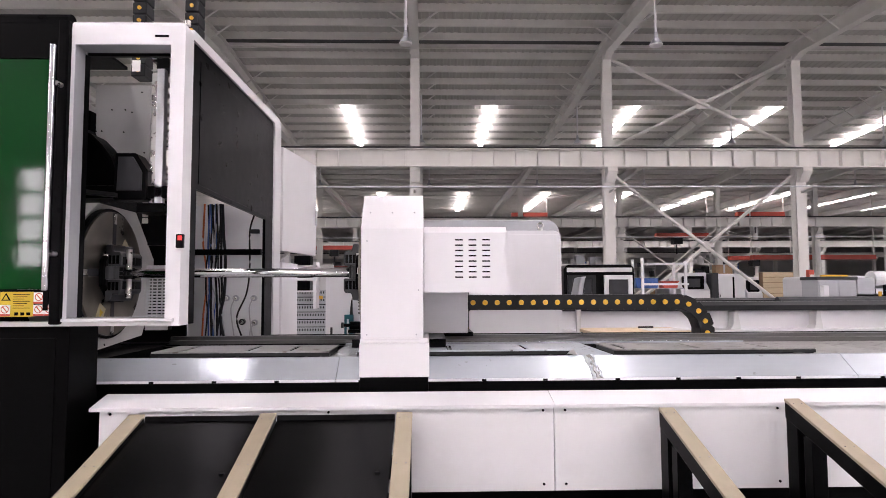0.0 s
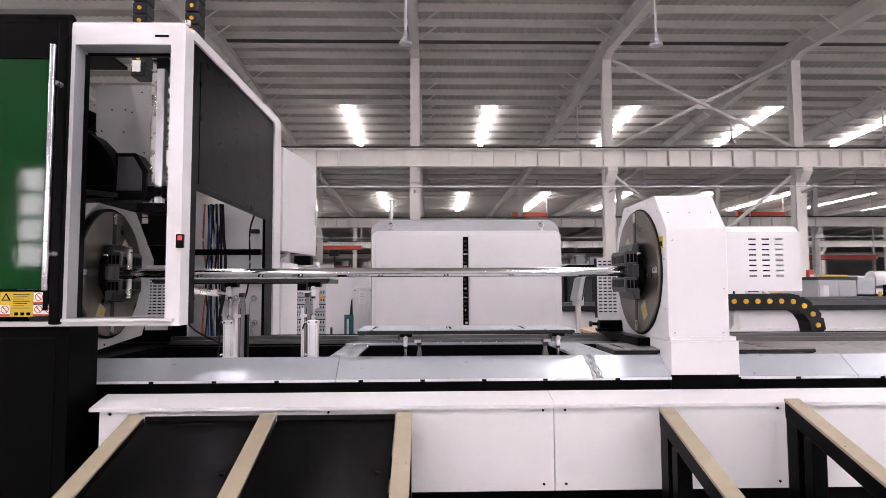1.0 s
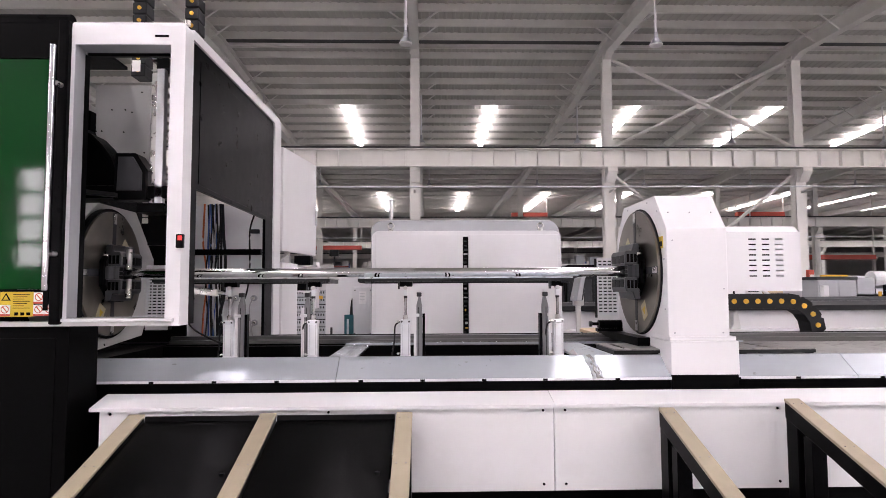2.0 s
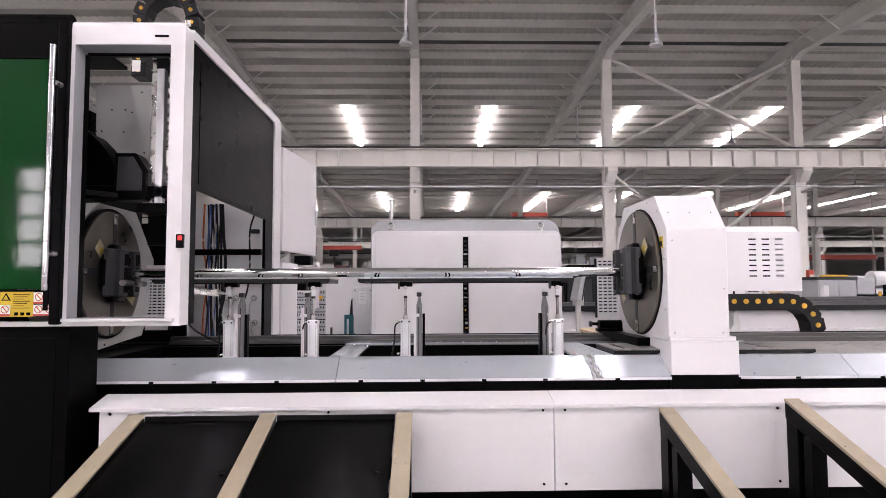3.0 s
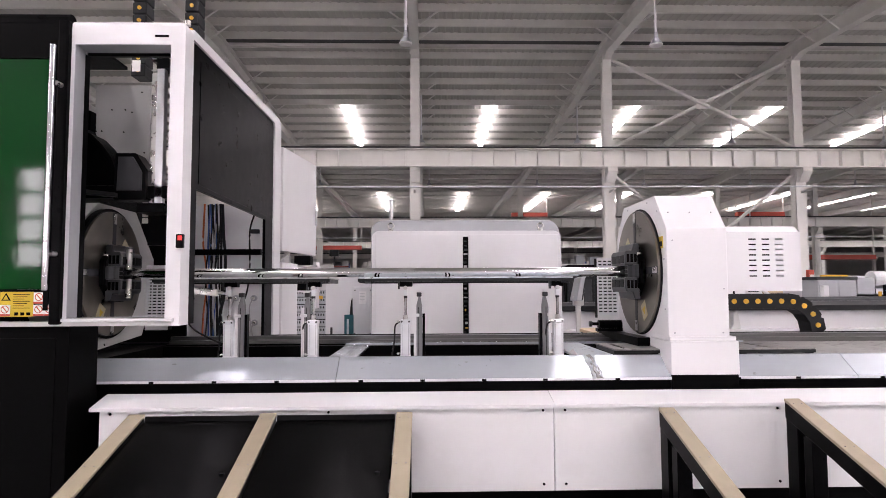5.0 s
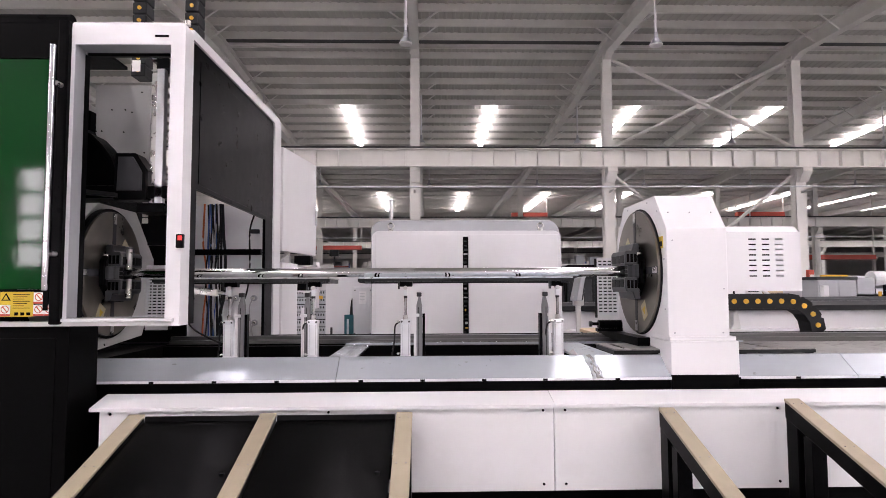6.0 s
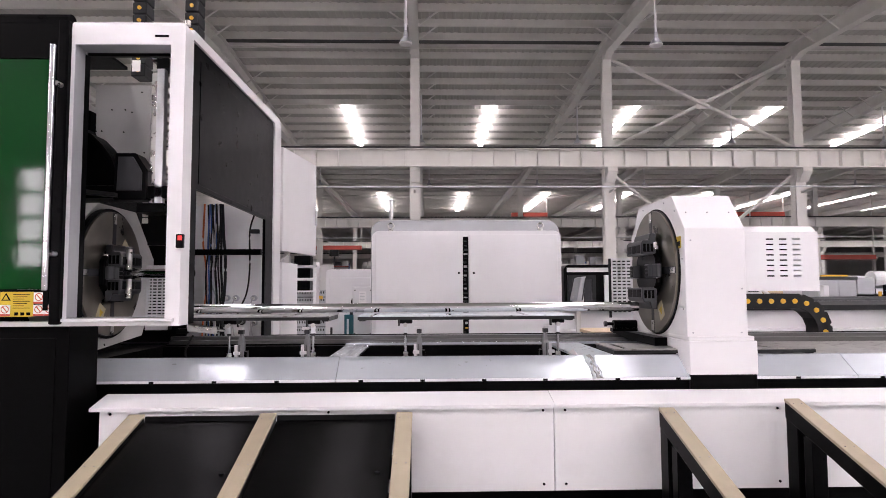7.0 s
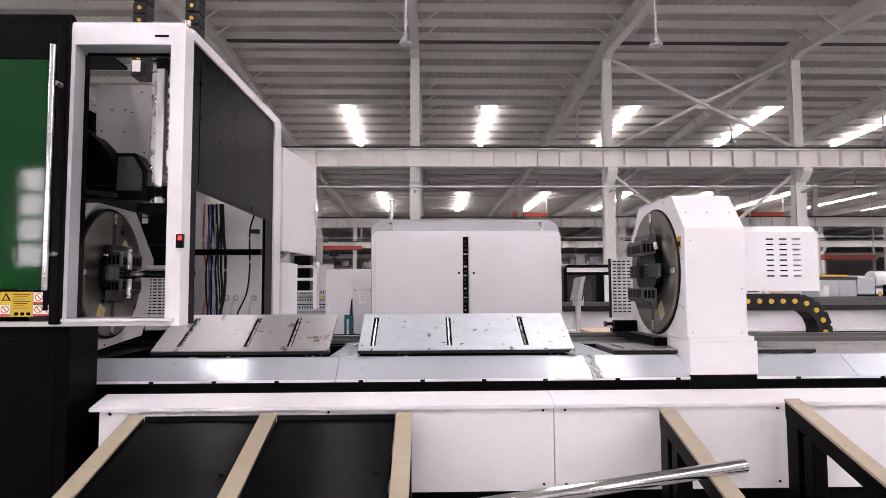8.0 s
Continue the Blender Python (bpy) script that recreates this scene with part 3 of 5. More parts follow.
def chuck(parent, x, side):
    """The turning faceplate, its axis along x; side is -1 where it faces west, 1 where it faces east."""
    c = Vector((x, AY, AZ))
    seg = 64
    disk = part("faceplate", rod((x, AY, AZ), (x + side * 0.03, AY, AZ), 0.335, seg), PLATE_STEEL, parent, "machined steel chuck faceplate", at=c, smooth=True)
    f = x + side * 0.03
    part("outer_ring", rod((x - side * 0.002, AY, AZ), (x + side * 0.018, AY, AZ), 0.339, seg), DARK_STEEL, disk, at=c, smooth=True)
    for a in range(4):
        m = Matrix.Translation(c) @ Matrix.Rotation(radians(90 * a), 4, "X") @ Matrix.Translation(-c)
        bm = box(min(f, f + side * 0.002), max(f, f + side * 0.002), AY - 0.018, AY + 0.018, AZ + 0.15, AZ + 0.333)
        bmesh.ops.transform(bm, matrix=m, verts=bm.verts)
        part("jaw_track", bm, DARK_STEEL, disk, at=c)
        bm = box(min(f, f + side * 0.006), max(f, f + side * 0.006), AY - 0.015, AY + 0.015, AZ + 0.27, AZ + 0.325, 0.001)
        bmesh.ops.transform(bm, matrix=m, verts=bm.verts)
        part("track_end", bm, BRUSHED, disk, at=c)
    for a, far in ((150, 0.0), (320, -0.06)):
        ang = radians(a)
        bm = box(min(f, f + side * 0.0015), max(f, f + side * 0.0015), AY - 0.035, AY + 0.035, AZ + 0.20 + far, AZ + 0.29 + far)
        own = prism([(AY - 0.02, AZ + 0.228 + far), (AY + 0.02, AZ + 0.228 + far), (AY, AZ + 0.265 + far)], "x", f + side * 0.0016, f + side * 0.003)
        for m_bm, mt, nm in ((bm, STICKER_CREAM, "label"), (own, STICKER_YELLOW, "warning_triangle")):
            bmesh.ops.transform(m_bm, matrix=Matrix.Translation(c) @ Matrix.Rotation(ang, 4, "X") @ Matrix.Translation(-c), verts=m_bm.verts)
            part(nm, m_bm, mt, disk, "pale warning label" if nm == "label" else "", at=c)
    octo = [(AY + 0.168 * math.cos(radians(22.5 + 45 * k)), AZ + 0.168 * math.sin(radians(22.5 + 45 * k))) for k in range(8)]
    part("hub", prism(octo, "x", f, f + side * 0.035, 0.008), BLACK_SMOOTH, disk, "black jaw carrier hub", at=c)
    jaws = []
    for a in range(4):
        m = Matrix.Translation(c) @ Matrix.Rotation(radians(90 * a), 4, "X") @ Matrix.Translation(-c)
        long = a % 2 == 0
        reach = 0.100 if long else 0.075
        half = 0.125 if long else 0.036
        p = [(f + side * 0.02, 0.034), (f + side * 0.02, 0.15), (f + side * 0.05, 0.15), (f + side * 0.06, 0.112), (f + side * (reach - 0.01), 0.112), (f + side * reach, 0.095), (f + side * reach, 0.034)]
        bm = prism([(q[0], AZ + q[1]) for q in p], "y", AY - half, AY + half, 0.006)
        bmesh.ops.transform(bm, matrix=m, verts=bm.verts)
        j = part("jaw", bm, JAW_GREY, disk, "dark grey steel chuck jaw", at=c)
        jaws.append((j, a))
        # black combs let into nose and each flank paint pocket shade; bright grip pad
        def comb(start, step, width, lo, hi):
            pts = [(start, lo - 0.002), (start + 2 * step + width, lo - 0.002)]
            for k in (2, 1, 0):
                pts += [(start + k * step + width, hi), (start + k * step, hi)]
                if k:
                    pts += [(start + k * step, lo), (start + (k - 1) * step + width, lo)]
            return pts
        n0, n1 = sorted((f + side * (reach - 0.02), f + side * (reach + 0.002)))
        pieces = [("pocket_shade", prism(comb(AY - 0.84 * half, 0.58 * half, 0.48 * half, AZ + 0.046, AZ + 0.086), "x", n0, n1), BLACK_SMOOTH)]
        if long:
            flank = [(f + side * p, z) for p, z in comb(0.036, 0.020, 0.0145, AZ + 0.050, AZ + 0.092)]
            for e0, e1 in ((AY - half - 0.0015, AY - half + 0.022), (AY + half - 0.022, AY + half + 0.0015)):
                pieces.append(("pocket_shade", prism(flank, "y", e0, e1), BLACK_SMOOTH))
        g0, g1 = sorted((f + side * 0.010, f + side * 0.034))
        pieces.append(("jaw_pad", box(g0, g1, AY - half - 0.004, AY - half + 0.01, AZ + 0.06, AZ + 0.10, 0.002), BRUSHED))
        for name, bm, mt in pieces:
            bmesh.ops.transform(bm, matrix=m, verts=bm.verts)
            jaws.append((part(name, bm, mt, disk, at=c), a))
    return disk, jaws


def tailstock():
    g = thing("tailstock", (1.2, AY, 0.71), "white sliding chuck carriage with vented motor box", "machine carriage")
    prof = [(3.05, 0.948), (3.05, 1.502), (3.20, 1.685), (3.70, 1.685), (3.85, 1.502), (3.85, 0.948)]
    h = part("housing", prism(prof, "x", 1.2, 1.503, 0.004), WHITE, g)
    part("skirt_strip", box(1.199, 1.525, 3.032, 3.3, 0.947, 0.968, 0.003), WHITE, g)
    part("base", prism([(3.020, 0.785), (3.020, 0.946), (3.85, 0.946), (3.80, 0.90), (3.23, 0.90), (3.075, 0.785)], "x", 1.197, 1.532, 0.003), WHITE, g)
    part("foot", box(1.20, 1.528, 3.022, 3.13, 0.705, 0.785, 0.004), BLACK, g, "black scuffed foot block")
    part("carriage", prism([(3.30, 0.900), (3.30, 0.944), (4.10, 0.944), (4.10, 0.925), (3.75, 0.90)], "x", 1.13, 1.62), BLACK_SMOOTH, g)
    for x, z in ((1.23, 1.44), (1.23, 0.985), (1.47, 0.985), (1.48, 1.20)):
        part("screw", rod((x, 3.045, z), (x, 3.051, z), 0.004, 8), LIGHT_GREY, g)
    for x in (1.24, 1.35, 1.46):
        part("roof_screw", rod((x, 3.118, 1.59), (x, 3.123, 1.583), 0.004, 8), LIGHT_GREY, g)
    for y, z in ((3.08, 1.10), (3.08, 1.35), (3.16, 1.6), (3.3, 1.66), (3.62, 1.66)):
        part("side_screw", rod((1.196, y, z), (1.201, y, z), 0.004, 8), LIGHT_GREY, g)
    part("rating_label", box(1.1985, 1.2, 3.09, 3.15, 1.405, 1.465), STICKER_YELLOW, g, "small yellow rating label")
    part("rating_print", box(1.1975, 1.1985, 3.10, 3.14, 1.415, 1.44), BLACK_SMOOTH, g)
    # vented box behind
    slots = [(1.664 + 0.069 * i, 1.704 + 0.069 * i, z - 0.0036, z + 0.0036) for i in range(3) for z in [1.453 - 0.0270 * k for k in range(8)]]
    v = part("motor_box", pierced(1.505, 1.935, 1.187, 1.49, slots, "xz", 3.15, 0.003), WHITE, g)
    part("box_shell", box(1.505, 1.935, 3.70, 3.75, 1.187, 1.522), WHITE, v)
    part("box_side", box(1.931, 1.935, 3.153, 3.70, 1.187, 1.50), WHITE, v)
    part("box_floor", box(1.505, 1.931, 3.153, 3.70, 1.187, 1.190), WHITE, v)
    part("box_top", prism([(3.15, 1.49), (3.19, 1.522), (3.70, 1.522), (3.70, 1.518), (3.193, 1.518), (3.153, 1.489)], "x", 1.505, 1.928), WHITE, v)
    # Unseen black block added so that the slots look dark
    part("backing", box(1.55, 1.88, 3.30, 3.65, 1.20, 1.48), BLACK, v, "black block added behind the slots to darken them")
    part("rear_block", box(1.50, 1.765, 3.72, 4.08, 0.945, 1.186, 0.004), WHITE, g)
    part("rear_foot", box(1.50, 1.80, 3.8, 4.1, 0.92, 0.945), BLACK_SMOOTH, g)
    part("chain_bracket", box(1.70, 1.80, 4.08, 4.28, 1.06, 1.165, 0.003), BLACK_SMOOTH, g)
    # perforated guard and small drive
    holes = [(1.095 + 0.03 * i, 1.116 + 0.03 * i, z - 0.004, z + 0.004) for i in range(4) for z in [1.375 - 0.021 * k for k in range(16)]]
    part("guard", pierced(1.085, 1.24, 1.02, 1.395, holes, "xz", 3.90, 0.003), WHITE, g, "white perforated guard plate")
    part("guard_side", box(1.235, 1.24, 3.60, 3.90, 1.02, 1.395), WHITE, g)
    part("guard_back", box(1.085, 1.235, 3.96, 3.962, 1.02, 1.395), DARK_GREY, g)
    d = part("drive", rod((1.06, 3.8, 0.985), (1.22, 3.8, 0.985), 0.028, 16), BLACK_SMOOTH, g, "black lubricator drive", smooth=True)
    part("drive_nose", rod((1.02, 3.8, 0.99), (1.06, 3.8, 0.99), 0.010, 12), BLACK_SMOOTH, d)
    part("drive_tip", rod((1.005, 3.8, 0.99), (1.02, 3.8, 0.99), 0.017, 12), DARK_STEEL, d)
    part("drive_base", box(1.05, 1.22, 3.77, 3.83, 0.946, 0.965), BLACK_SMOOTH, g)
    part("chuck_recess", rod((1.197, AY, AZ), (1.21, AY, AZ), 0.346, 64), BLACK_SMOOTH, g)
    disk, jaws = chuck(g, 1.210, -1)
    return g, disk, jaws


def headstock():
    g = thing("headstock", (-1.75, AY, 0.0), "grey octagonal headstock with turning chuck", "machine head")
    octo = [(3.35, 1.672), (3.78, 1.672), (4.04, 1.40), (4.04, 1.19), (3.90, 0.93), (3.20, 0.875), (2.95, 1.19), (2.95, 1.40)]
    part("octagon_plate", prism(octo, "x", -1.90, -1.745, 0.004), OFFWHITE, g)
    part("pedestal", box(-2.1, -1.80, 3.15, 3.75, 0.0, 0.95), BLACK, g)
    part("chuck_recess", rod((-1.746, AY, AZ), (-1.722, AY, AZ), 0.352, 64), BLACK_SMOOTH, g)
    for k in range(8):
        a = radians(45 * k)
        part("screw", rod((-1.746, AY + 0.385 * math.cos(a), AZ + 0.385 * math.sin(a)), (-1.742, AY + 0.385 * math.cos(a), AZ + 0.385 * math.sin(a)), 0.006, 8), DARK_STEEL, g)
    disk, jaws = chuck(g, -1.738, 1)
    for za, zb in ((1.317, 1.425), (1.163, 1.265)):
        part("clamp_roller", rod((-1.598, AY - 0.055, za), (-1.598, AY - 0.055, zb), 0.016, 14), BRUSHED, disk, "bright clamp roller", at=ORIGIN[disk], smooth=True)
    holes = [(-1.725 + 0.03 * i, -1.703 + 0.03 * i, z - 0.004, z + 0.004) for i in range(4) for z in [1.27 - 0.019 * k for k in range(15)]]
    part("guard", pierced(-1.738, -1.60, 0.96, 1.36, holes, "xz", 3.92, 0.003), WHITE, g, "white perforated guard plate")
    part("guard_back", box(-1.738, -1.60, 3.98, 3.982, 0.96, 1.36), DARK_GREY, g)
    return g, disk, jaws


def round_tube(name, x0, x1, label):
    ob = part(name, bmesh.new(), CHROME, None, at=((x0 + x1) / 2, AY, AZ))
    r, ri, n = 0.0248, 0.0222, 48
    bm = bmesh.new()
    h = (x1 - x0) / 2
    rings = []
    for x, rad in ((-h, ri), (-h, r), (h, r), (h, ri)):
        rings.append([bm.verts.new((x, rad * math.cos(2 * math.pi * k / n), rad * math.sin(2 * math.pi * k / n))) for k in range(n)])
    for a, b in zip(rings, rings[1:] + rings[:1]):
        for k in range(n):
            bm.faces.new((a[k], a[(k + 1) % n], b[(k + 1) % n], b[k]))
    bmesh.ops.recalc_face_normals(bm, faces=bm.faces)
    for f in bm.faces:
        f.smooth = True
    bm.to_mesh(ob.data)
    ob.data.set_sharp_from_angle(angle=radians(40))
    bm.free()
    return tagged(ob, label, "tube")


def cable_chain():
    """A drag chain of single links; the first hangs on the tailstock, the last lies in the tray."""
    c = thing("cable_chain", (2.4, 4.2, 0.9), "black plastic drag chain with yellow link caps", "cable chain")
    links = []
    first = None
    for i in range(29):
        if first is None:
            bm = prism([(-0.047, -0.034), (-0.036, -0.05), (0.036, -0.05), (0.047, -0.034), (0.047, 0.034), (0.036, 0.05), (-0.036, 0.05), (-0.047, 0.034)], "y", -0.07, 0.07, 0.003)
            first = part("link", bm, CABLE, None, at=(0, 0, 0))
            cap = part("link_cap", rod((0, -0.078, 0), (0, -0.07, 0), 0.016, 16, r2=0.0175), YELLOW, None, "yellow link cap", at=(0, 0, 0))
            l = first
            cap.parent = l
        else:
            l = first.copy()
            scene.collection.objects.link(l)
            k = cap.copy()
            scene.collection.objects.link(k)
            k.parent = l
        l.parent = c
        links.append(l)
    return c, links


def chain_pose(s, x_att, xc, zt=1.115, r=0.2, y=4.2):
    """Pose of a link at the distance s along the chain, which turns over at xc."""
    run = xc - x_att
    if s < run:
        return pose(x_att + s, y, zt)
    a = (s - run) / r
    if a < math.pi:
        return pose(xc + r * math.sin(a), y, zt - r + r * math.cos(a), 0, math.degrees(a), 0)
    return pose(xc - (s - run - math.pi * r), y, zt - 2 * r, 0, 180, 0)


def cutting_cabin():
    e = thing("cutting_cabin", (-1.5, 3.4, 0.0), "white and black laser cutting cabin with an open window bay", "machine cabin")
    XR, YF, YB = -1.062, 2.72, 4.54
    # front bezel: outline with round top corners, opening in the middle, swept back
    z0, z1 = 1.052, 2.394
    ox0, ox1, oz0, oz1 = -1.541, -1.125, 1.085, 2.286
    bm = pierced(-1.556, XR, z0, z1, [(ox0, ox1, oz0, oz1)], "xz", YF, 0.10)
    outer = [e for e in bm.edges if all(abs(v.co.z - z1) < 1e-4 and abs(v.co.y - YF) < 1e-4 for v in e.verts)
             or all(abs(v.co.z - z1) < 1e-4 and abs(v.co.x - XR) < 1e-4 for v in e.verts)]
    bmesh.ops.bevel(bm, geom=outer, offset=0.028, segments=5, affect="EDGES", profile=0.5)
    part("front_bezel", bm, WHITE, e, "white bezel with rounded head", smooth=True)
    # Thin grey sheets paint the shade on the bezel's inward faces
    part("jamb_shade", box(ox0, ox0 + 0.002, YF + 0.003, 2.80, oz0, oz1), LIGHT_GREY, e)
    part("head_shade", box(ox0 + 0.002, ox1, YF + 0.003, 2.82, oz1 - 0.002, oz1 - 0.0005), LIGHT_GREY, e)
    part("sill", prism([(YF - 0.012, oz0 - 0.014), (YF - 0.012, oz0), (2.90, oz0), (2.90, oz0 - 0.014)], "x", -1.60, ox1 + 0.04, 0.002), WHITE, e)
    part("sill_front", prism([(YF, z0), (YF - 0.002, oz0 - 0.014), (2.82, oz0 - 0.014), (2.86, z0)], "x", -2.9, ox1 + 0.03), OFFWHITE, e)
    part("slot_mark", box(-1.195, -1.135, YF - 0.001, YF + 0.001, 2.318, 2.329), BLACK_SMOOTH, e, "black slot in the head rail")
    part("inner_frame_left", box(ox0 - 0.015, ox0 + 0.003, 2.80, 2.84, oz0, oz1 - 0.015), BLACK_SMOOTH, e)
    part("inner_frame_top", box(ox0, ox1, 2.83, 2.85, oz1 - 0.012, oz1 + 0.01), BLACK_SMOOTH, e)
    # end face: white rim, dark inset panel with a doorway for the tube
    arc = [(YB - 0.07 + 0.07 * math.cos(radians(15 * k)), z1 - 0.028 + 0.07 * math.sin(radians(15 * k))) for k in range(6, -1, -1)]
    part("rim", prism([(2.82, z1 - 0.045), (2.82, z1)] + arc + [(YB, 0.86), (4.36, 0.86), (4.36, z1 - 0.05), (4.34, z1 - 0.02)], "x", XR - 0.05, XR), WHITE, e, "white rim round the end face")
    part("roof_edge", prism([(2.82, z1 - 0.045), (2.82, z1), (YB - 0.07, z1 + 0.040), (YB - 0.07, z1 - 0.02)], "x", XR - 0.30, XR - 0.051), WHITE, e)
    # Panel added above the door only to keep daylight off the cabin interior
    part("shade_panel", box(-2.9, -1.60, 2.80, 3.32, z1 - 0.01, z1 + 0.005), BLACK, e, "black panel added over the door to shade the cabin inside")
    gate = [(2.92, 4.17, 0.80, 1.675), (2.82, 2.92, 0.80, 1.052)]
    part("end_panel", pierced(2.82, 4.36, 0.80, z1 - 0.012, gate, "yz", XR - 0.03, 0.018), BLACK_SMOOTH, e, "dark satin end panel")
    part("upper_panel", box(XR - 0.013, XR - 0.009, 2.94, 4.19, 1.70, 2.29, 0.001), BLACK_SMOOTH, e, "dark screwed-on access panel")
    part("gate_bar", box(-1.60, -1.095, 4.14, 4.18, 1.436, 1.474), BLACK_SMOOTH, e, "black cross bar in the doorway")
    part("inner_back", box(-1.62, -1.115, 4.30, 4.32, 0.86, 1.78), WHITE, e)
    part("inner_back_dark", box(-2.3, -1.625, 4.28, 4.30, 0.86, 1.66), BLACK, e)
    part("inner_back_edge", box(-1.115, -1.095, 4.19, 4.32, 0.86, 1.72), WHITE, e)
    # the meter on the post
    s = part("switch_box", box(-1.078, -1.046, 2.70, 2.722, 1.385, 1.445, 0.004), BLACK_SMOOTH, e, "small black switch box with red lamps")
    part("led_display", box(-1.068, -1.05, 2.698, 2.70, 1.418, 1.438), LED, s)
    # dark door with the green window
    d = part("front_door", pierced(-2.9, -1.60, 1.105, 2.40, [(-2.75, -1.632, 1.21, 2.215)], "xz", 2.70, 0.05), BLACK, e, "black sliding door")
    part("door_head", rod((-2.9, 2.73, 2.385), (-1.56, 2.73, 2.385), 0.035, 16), BLACK_SMOOTH, d)
    part("door_edge", box(-1.60, -1.556, 2.69, 2.80, 1.06, 2.385, 0.008), BLACK_SMOOTH, d)
    part("door_strip", box(-1.625, -1.603, 2.694, 2.70, 1.12, 2.235), BLACK_SMOOTH, d)
    part("green_window", box(-2.745, -1.633, 2.71, 2.718, 1.211, 2.213), GREEN, d, "glossy green laser safety window")
    h = part("handle", rod((-1.582, 2.63, 1.205), (-1.582, 2.63, 2.245), 0.0125, 16), CHROME, d, "long chrome pull handle", smooth=True)
    for z in (1.36, 2.09):
        part("handle_stud", rod((-1.582, 2.63, z), (-1.577, 2.70, z), 0.011, 12), BRUSHED, h)
    # stickers
    sx = 0.056
    part("warning_sticker", box(-1.86 + sx, -1.722 + sx, 2.697, 2.70, 1.095, 1.20), STICKER_YELLOW, d, "yellow warning sticker")
    part("warning_triangle", prism([(-1.855 + sx, 1.163), (-1.815 + sx, 1.163), (-1.835 + sx, 1.195)], "y", 2.6955, 2.697), BLACK_SMOOTH, d)
    part("triangle_face", prism([(-1.847 + sx, 1.1665), (-1.823 + sx, 1.1665), (-1.835 + sx, 1.186)], "y", 2.6945, 2.6955), STICKER_YELLOW, d)
    for k in range(7):
        part("print_bar", box(-1.805 + sx, -1.735 - 0.012 * (k % 3) + sx, 2.6955, 2.697, 1.187 - 0.0095 * k, 1.1895 - 0.0095 * k), BLACK_SMOOTH, d)
    for k in range(3):
        part("pictogram", box(-1.798 + 0.025 * k + sx, -1.782 + 0.025 * k + sx, 2.6955, 2.697, 1.100, 1.113), BLACK_SMOOTH, d)
    for x, z in ((-1.86 + sx, 1.097), (-1.72 + sx, 1.149), (-1.72 + sx, 1.097), (-1.675 + sx, 1.097)):
        t = part("prohibition_sticker", box(x, x + 0.044, 2.6955, 2.699, z, z + 0.048), STICKER_WHITE, d, "white prohibition sticker")
        part("red_band", box(x, x + 0.044, 2.6945, 2.6955, z, z + 0.009), RED, t)
        bm = bmesh.new()
        n = 24
        ri = [[bm.verts.new((x + 0.022 + r * math.cos(2 * math.pi * k / n), y, z + 0.0285 + r * math.sin(2 * math.pi * k / n))) for k in range(n)] for r, y in ((0.0165, 2.6945), (0.0135, 2.6945))]
        for k in range(n):
            bm.faces.new((ri[0][k], ri[0][(k + 1) % n], ri[1][(k + 1) % n], ri[1][k]))
        made = bmesh.ops.extrude_face_region(bm, geom=bm.faces[:])
        bmesh.ops.translate(bm, verts=[g for g in made["geom"] if isinstance(g, bmesh.types.BMVert)], vec=(0, 0.001, 0))
        bm = prism([(x + 0.011, z + 0.038), (x + 0.014, z + 0.041), (x + 0.033, z + 0.019), (x + 0.030, z + 0.016)], "y", 2.6945, 2.6955, bm=bm)
        part("prohibition_ring", bm, RED, t)
    part("rear_base", box(-2.9, -1.2, 4.16, 4.30, 0.0, 0.86), BLACK, e)
    # lower body
    part("lower_body", box(-2.9, -1.545, 2.76, 3.0, 0.0, 1.05, 0.004), BLACK, e)
    part("lower_side", box(-2.9, -1.60, 2.88, 3.05, 0.0, 0.99), BLACK, e)
    part("service_door", box(-2.6, -1.60, 2.755, 2.762, 0.05, 1.0, 0.003), BLACK, e, "black service door")
    # interior: slanted white shield, dark gantry and rails
    part("shield", prism([(-1.753, 1.80), (-1.753, 2.293), (-1.463, 2.293), (-1.463, 1.80)], "y", 3.30, 3.31), OFFWHITE, e, "white drilled shield plate")
    for x, z in ((-1.665, 2.16), (-1.595, 2.16), (-1.56, 2.147), (-1.745, 2.045), (-1.715, 2.045), (-1.60, 2.04), (-1.51, 2.255), (-1.49, 1.93)):
        part("shield_hole", rod((x, 3.296, z), (x, 3.3005, z), 0.004, 8), BLACK_SMOOTH, e)
    part("shield_rib", prism([(-1.86, 2.36), (-1.86, 2.34), (-1.75, 2.27), (-1.75, 2.293)], "y", 3.28, 3.36), OFFWHITE, e)
    part("shield_leg", prism([(-1.86, 2.20), (-1.754, 2.13), (-1.754, 2.17), (-1.86, 2.24)], "y", 3.3, 3.36), OFFWHITE, e)
    part("column_rail", box(-1.372, -1.343, 3.10, 3.14, 1.61, 2.29, 0.004), BRUSHED, e, "bright vertical guide rail")
    part("column_rail", box(-1.330, -1.292, 3.06, 3.10, 1.60, 2.30, 0.003), ALU, e)
    part("rail_cap", box(-1.335, -1.275, 3.06, 3.14, 2.30, 2.37, 0.004), DARK_GREY, e)
    part("roof_bracket", prism([(-1.43, 2.42), (-1.24, 2.42), (-1.27, 2.34), (-1.36, 2.34)], "y", 3.08, 3.2), DARK_GREY, e)
    part("hose_fitting", rod((-1.32, 3.04, 2.36), (-1.28, 3.05, 2.38), 0.018, 10), BRUSHED, e)
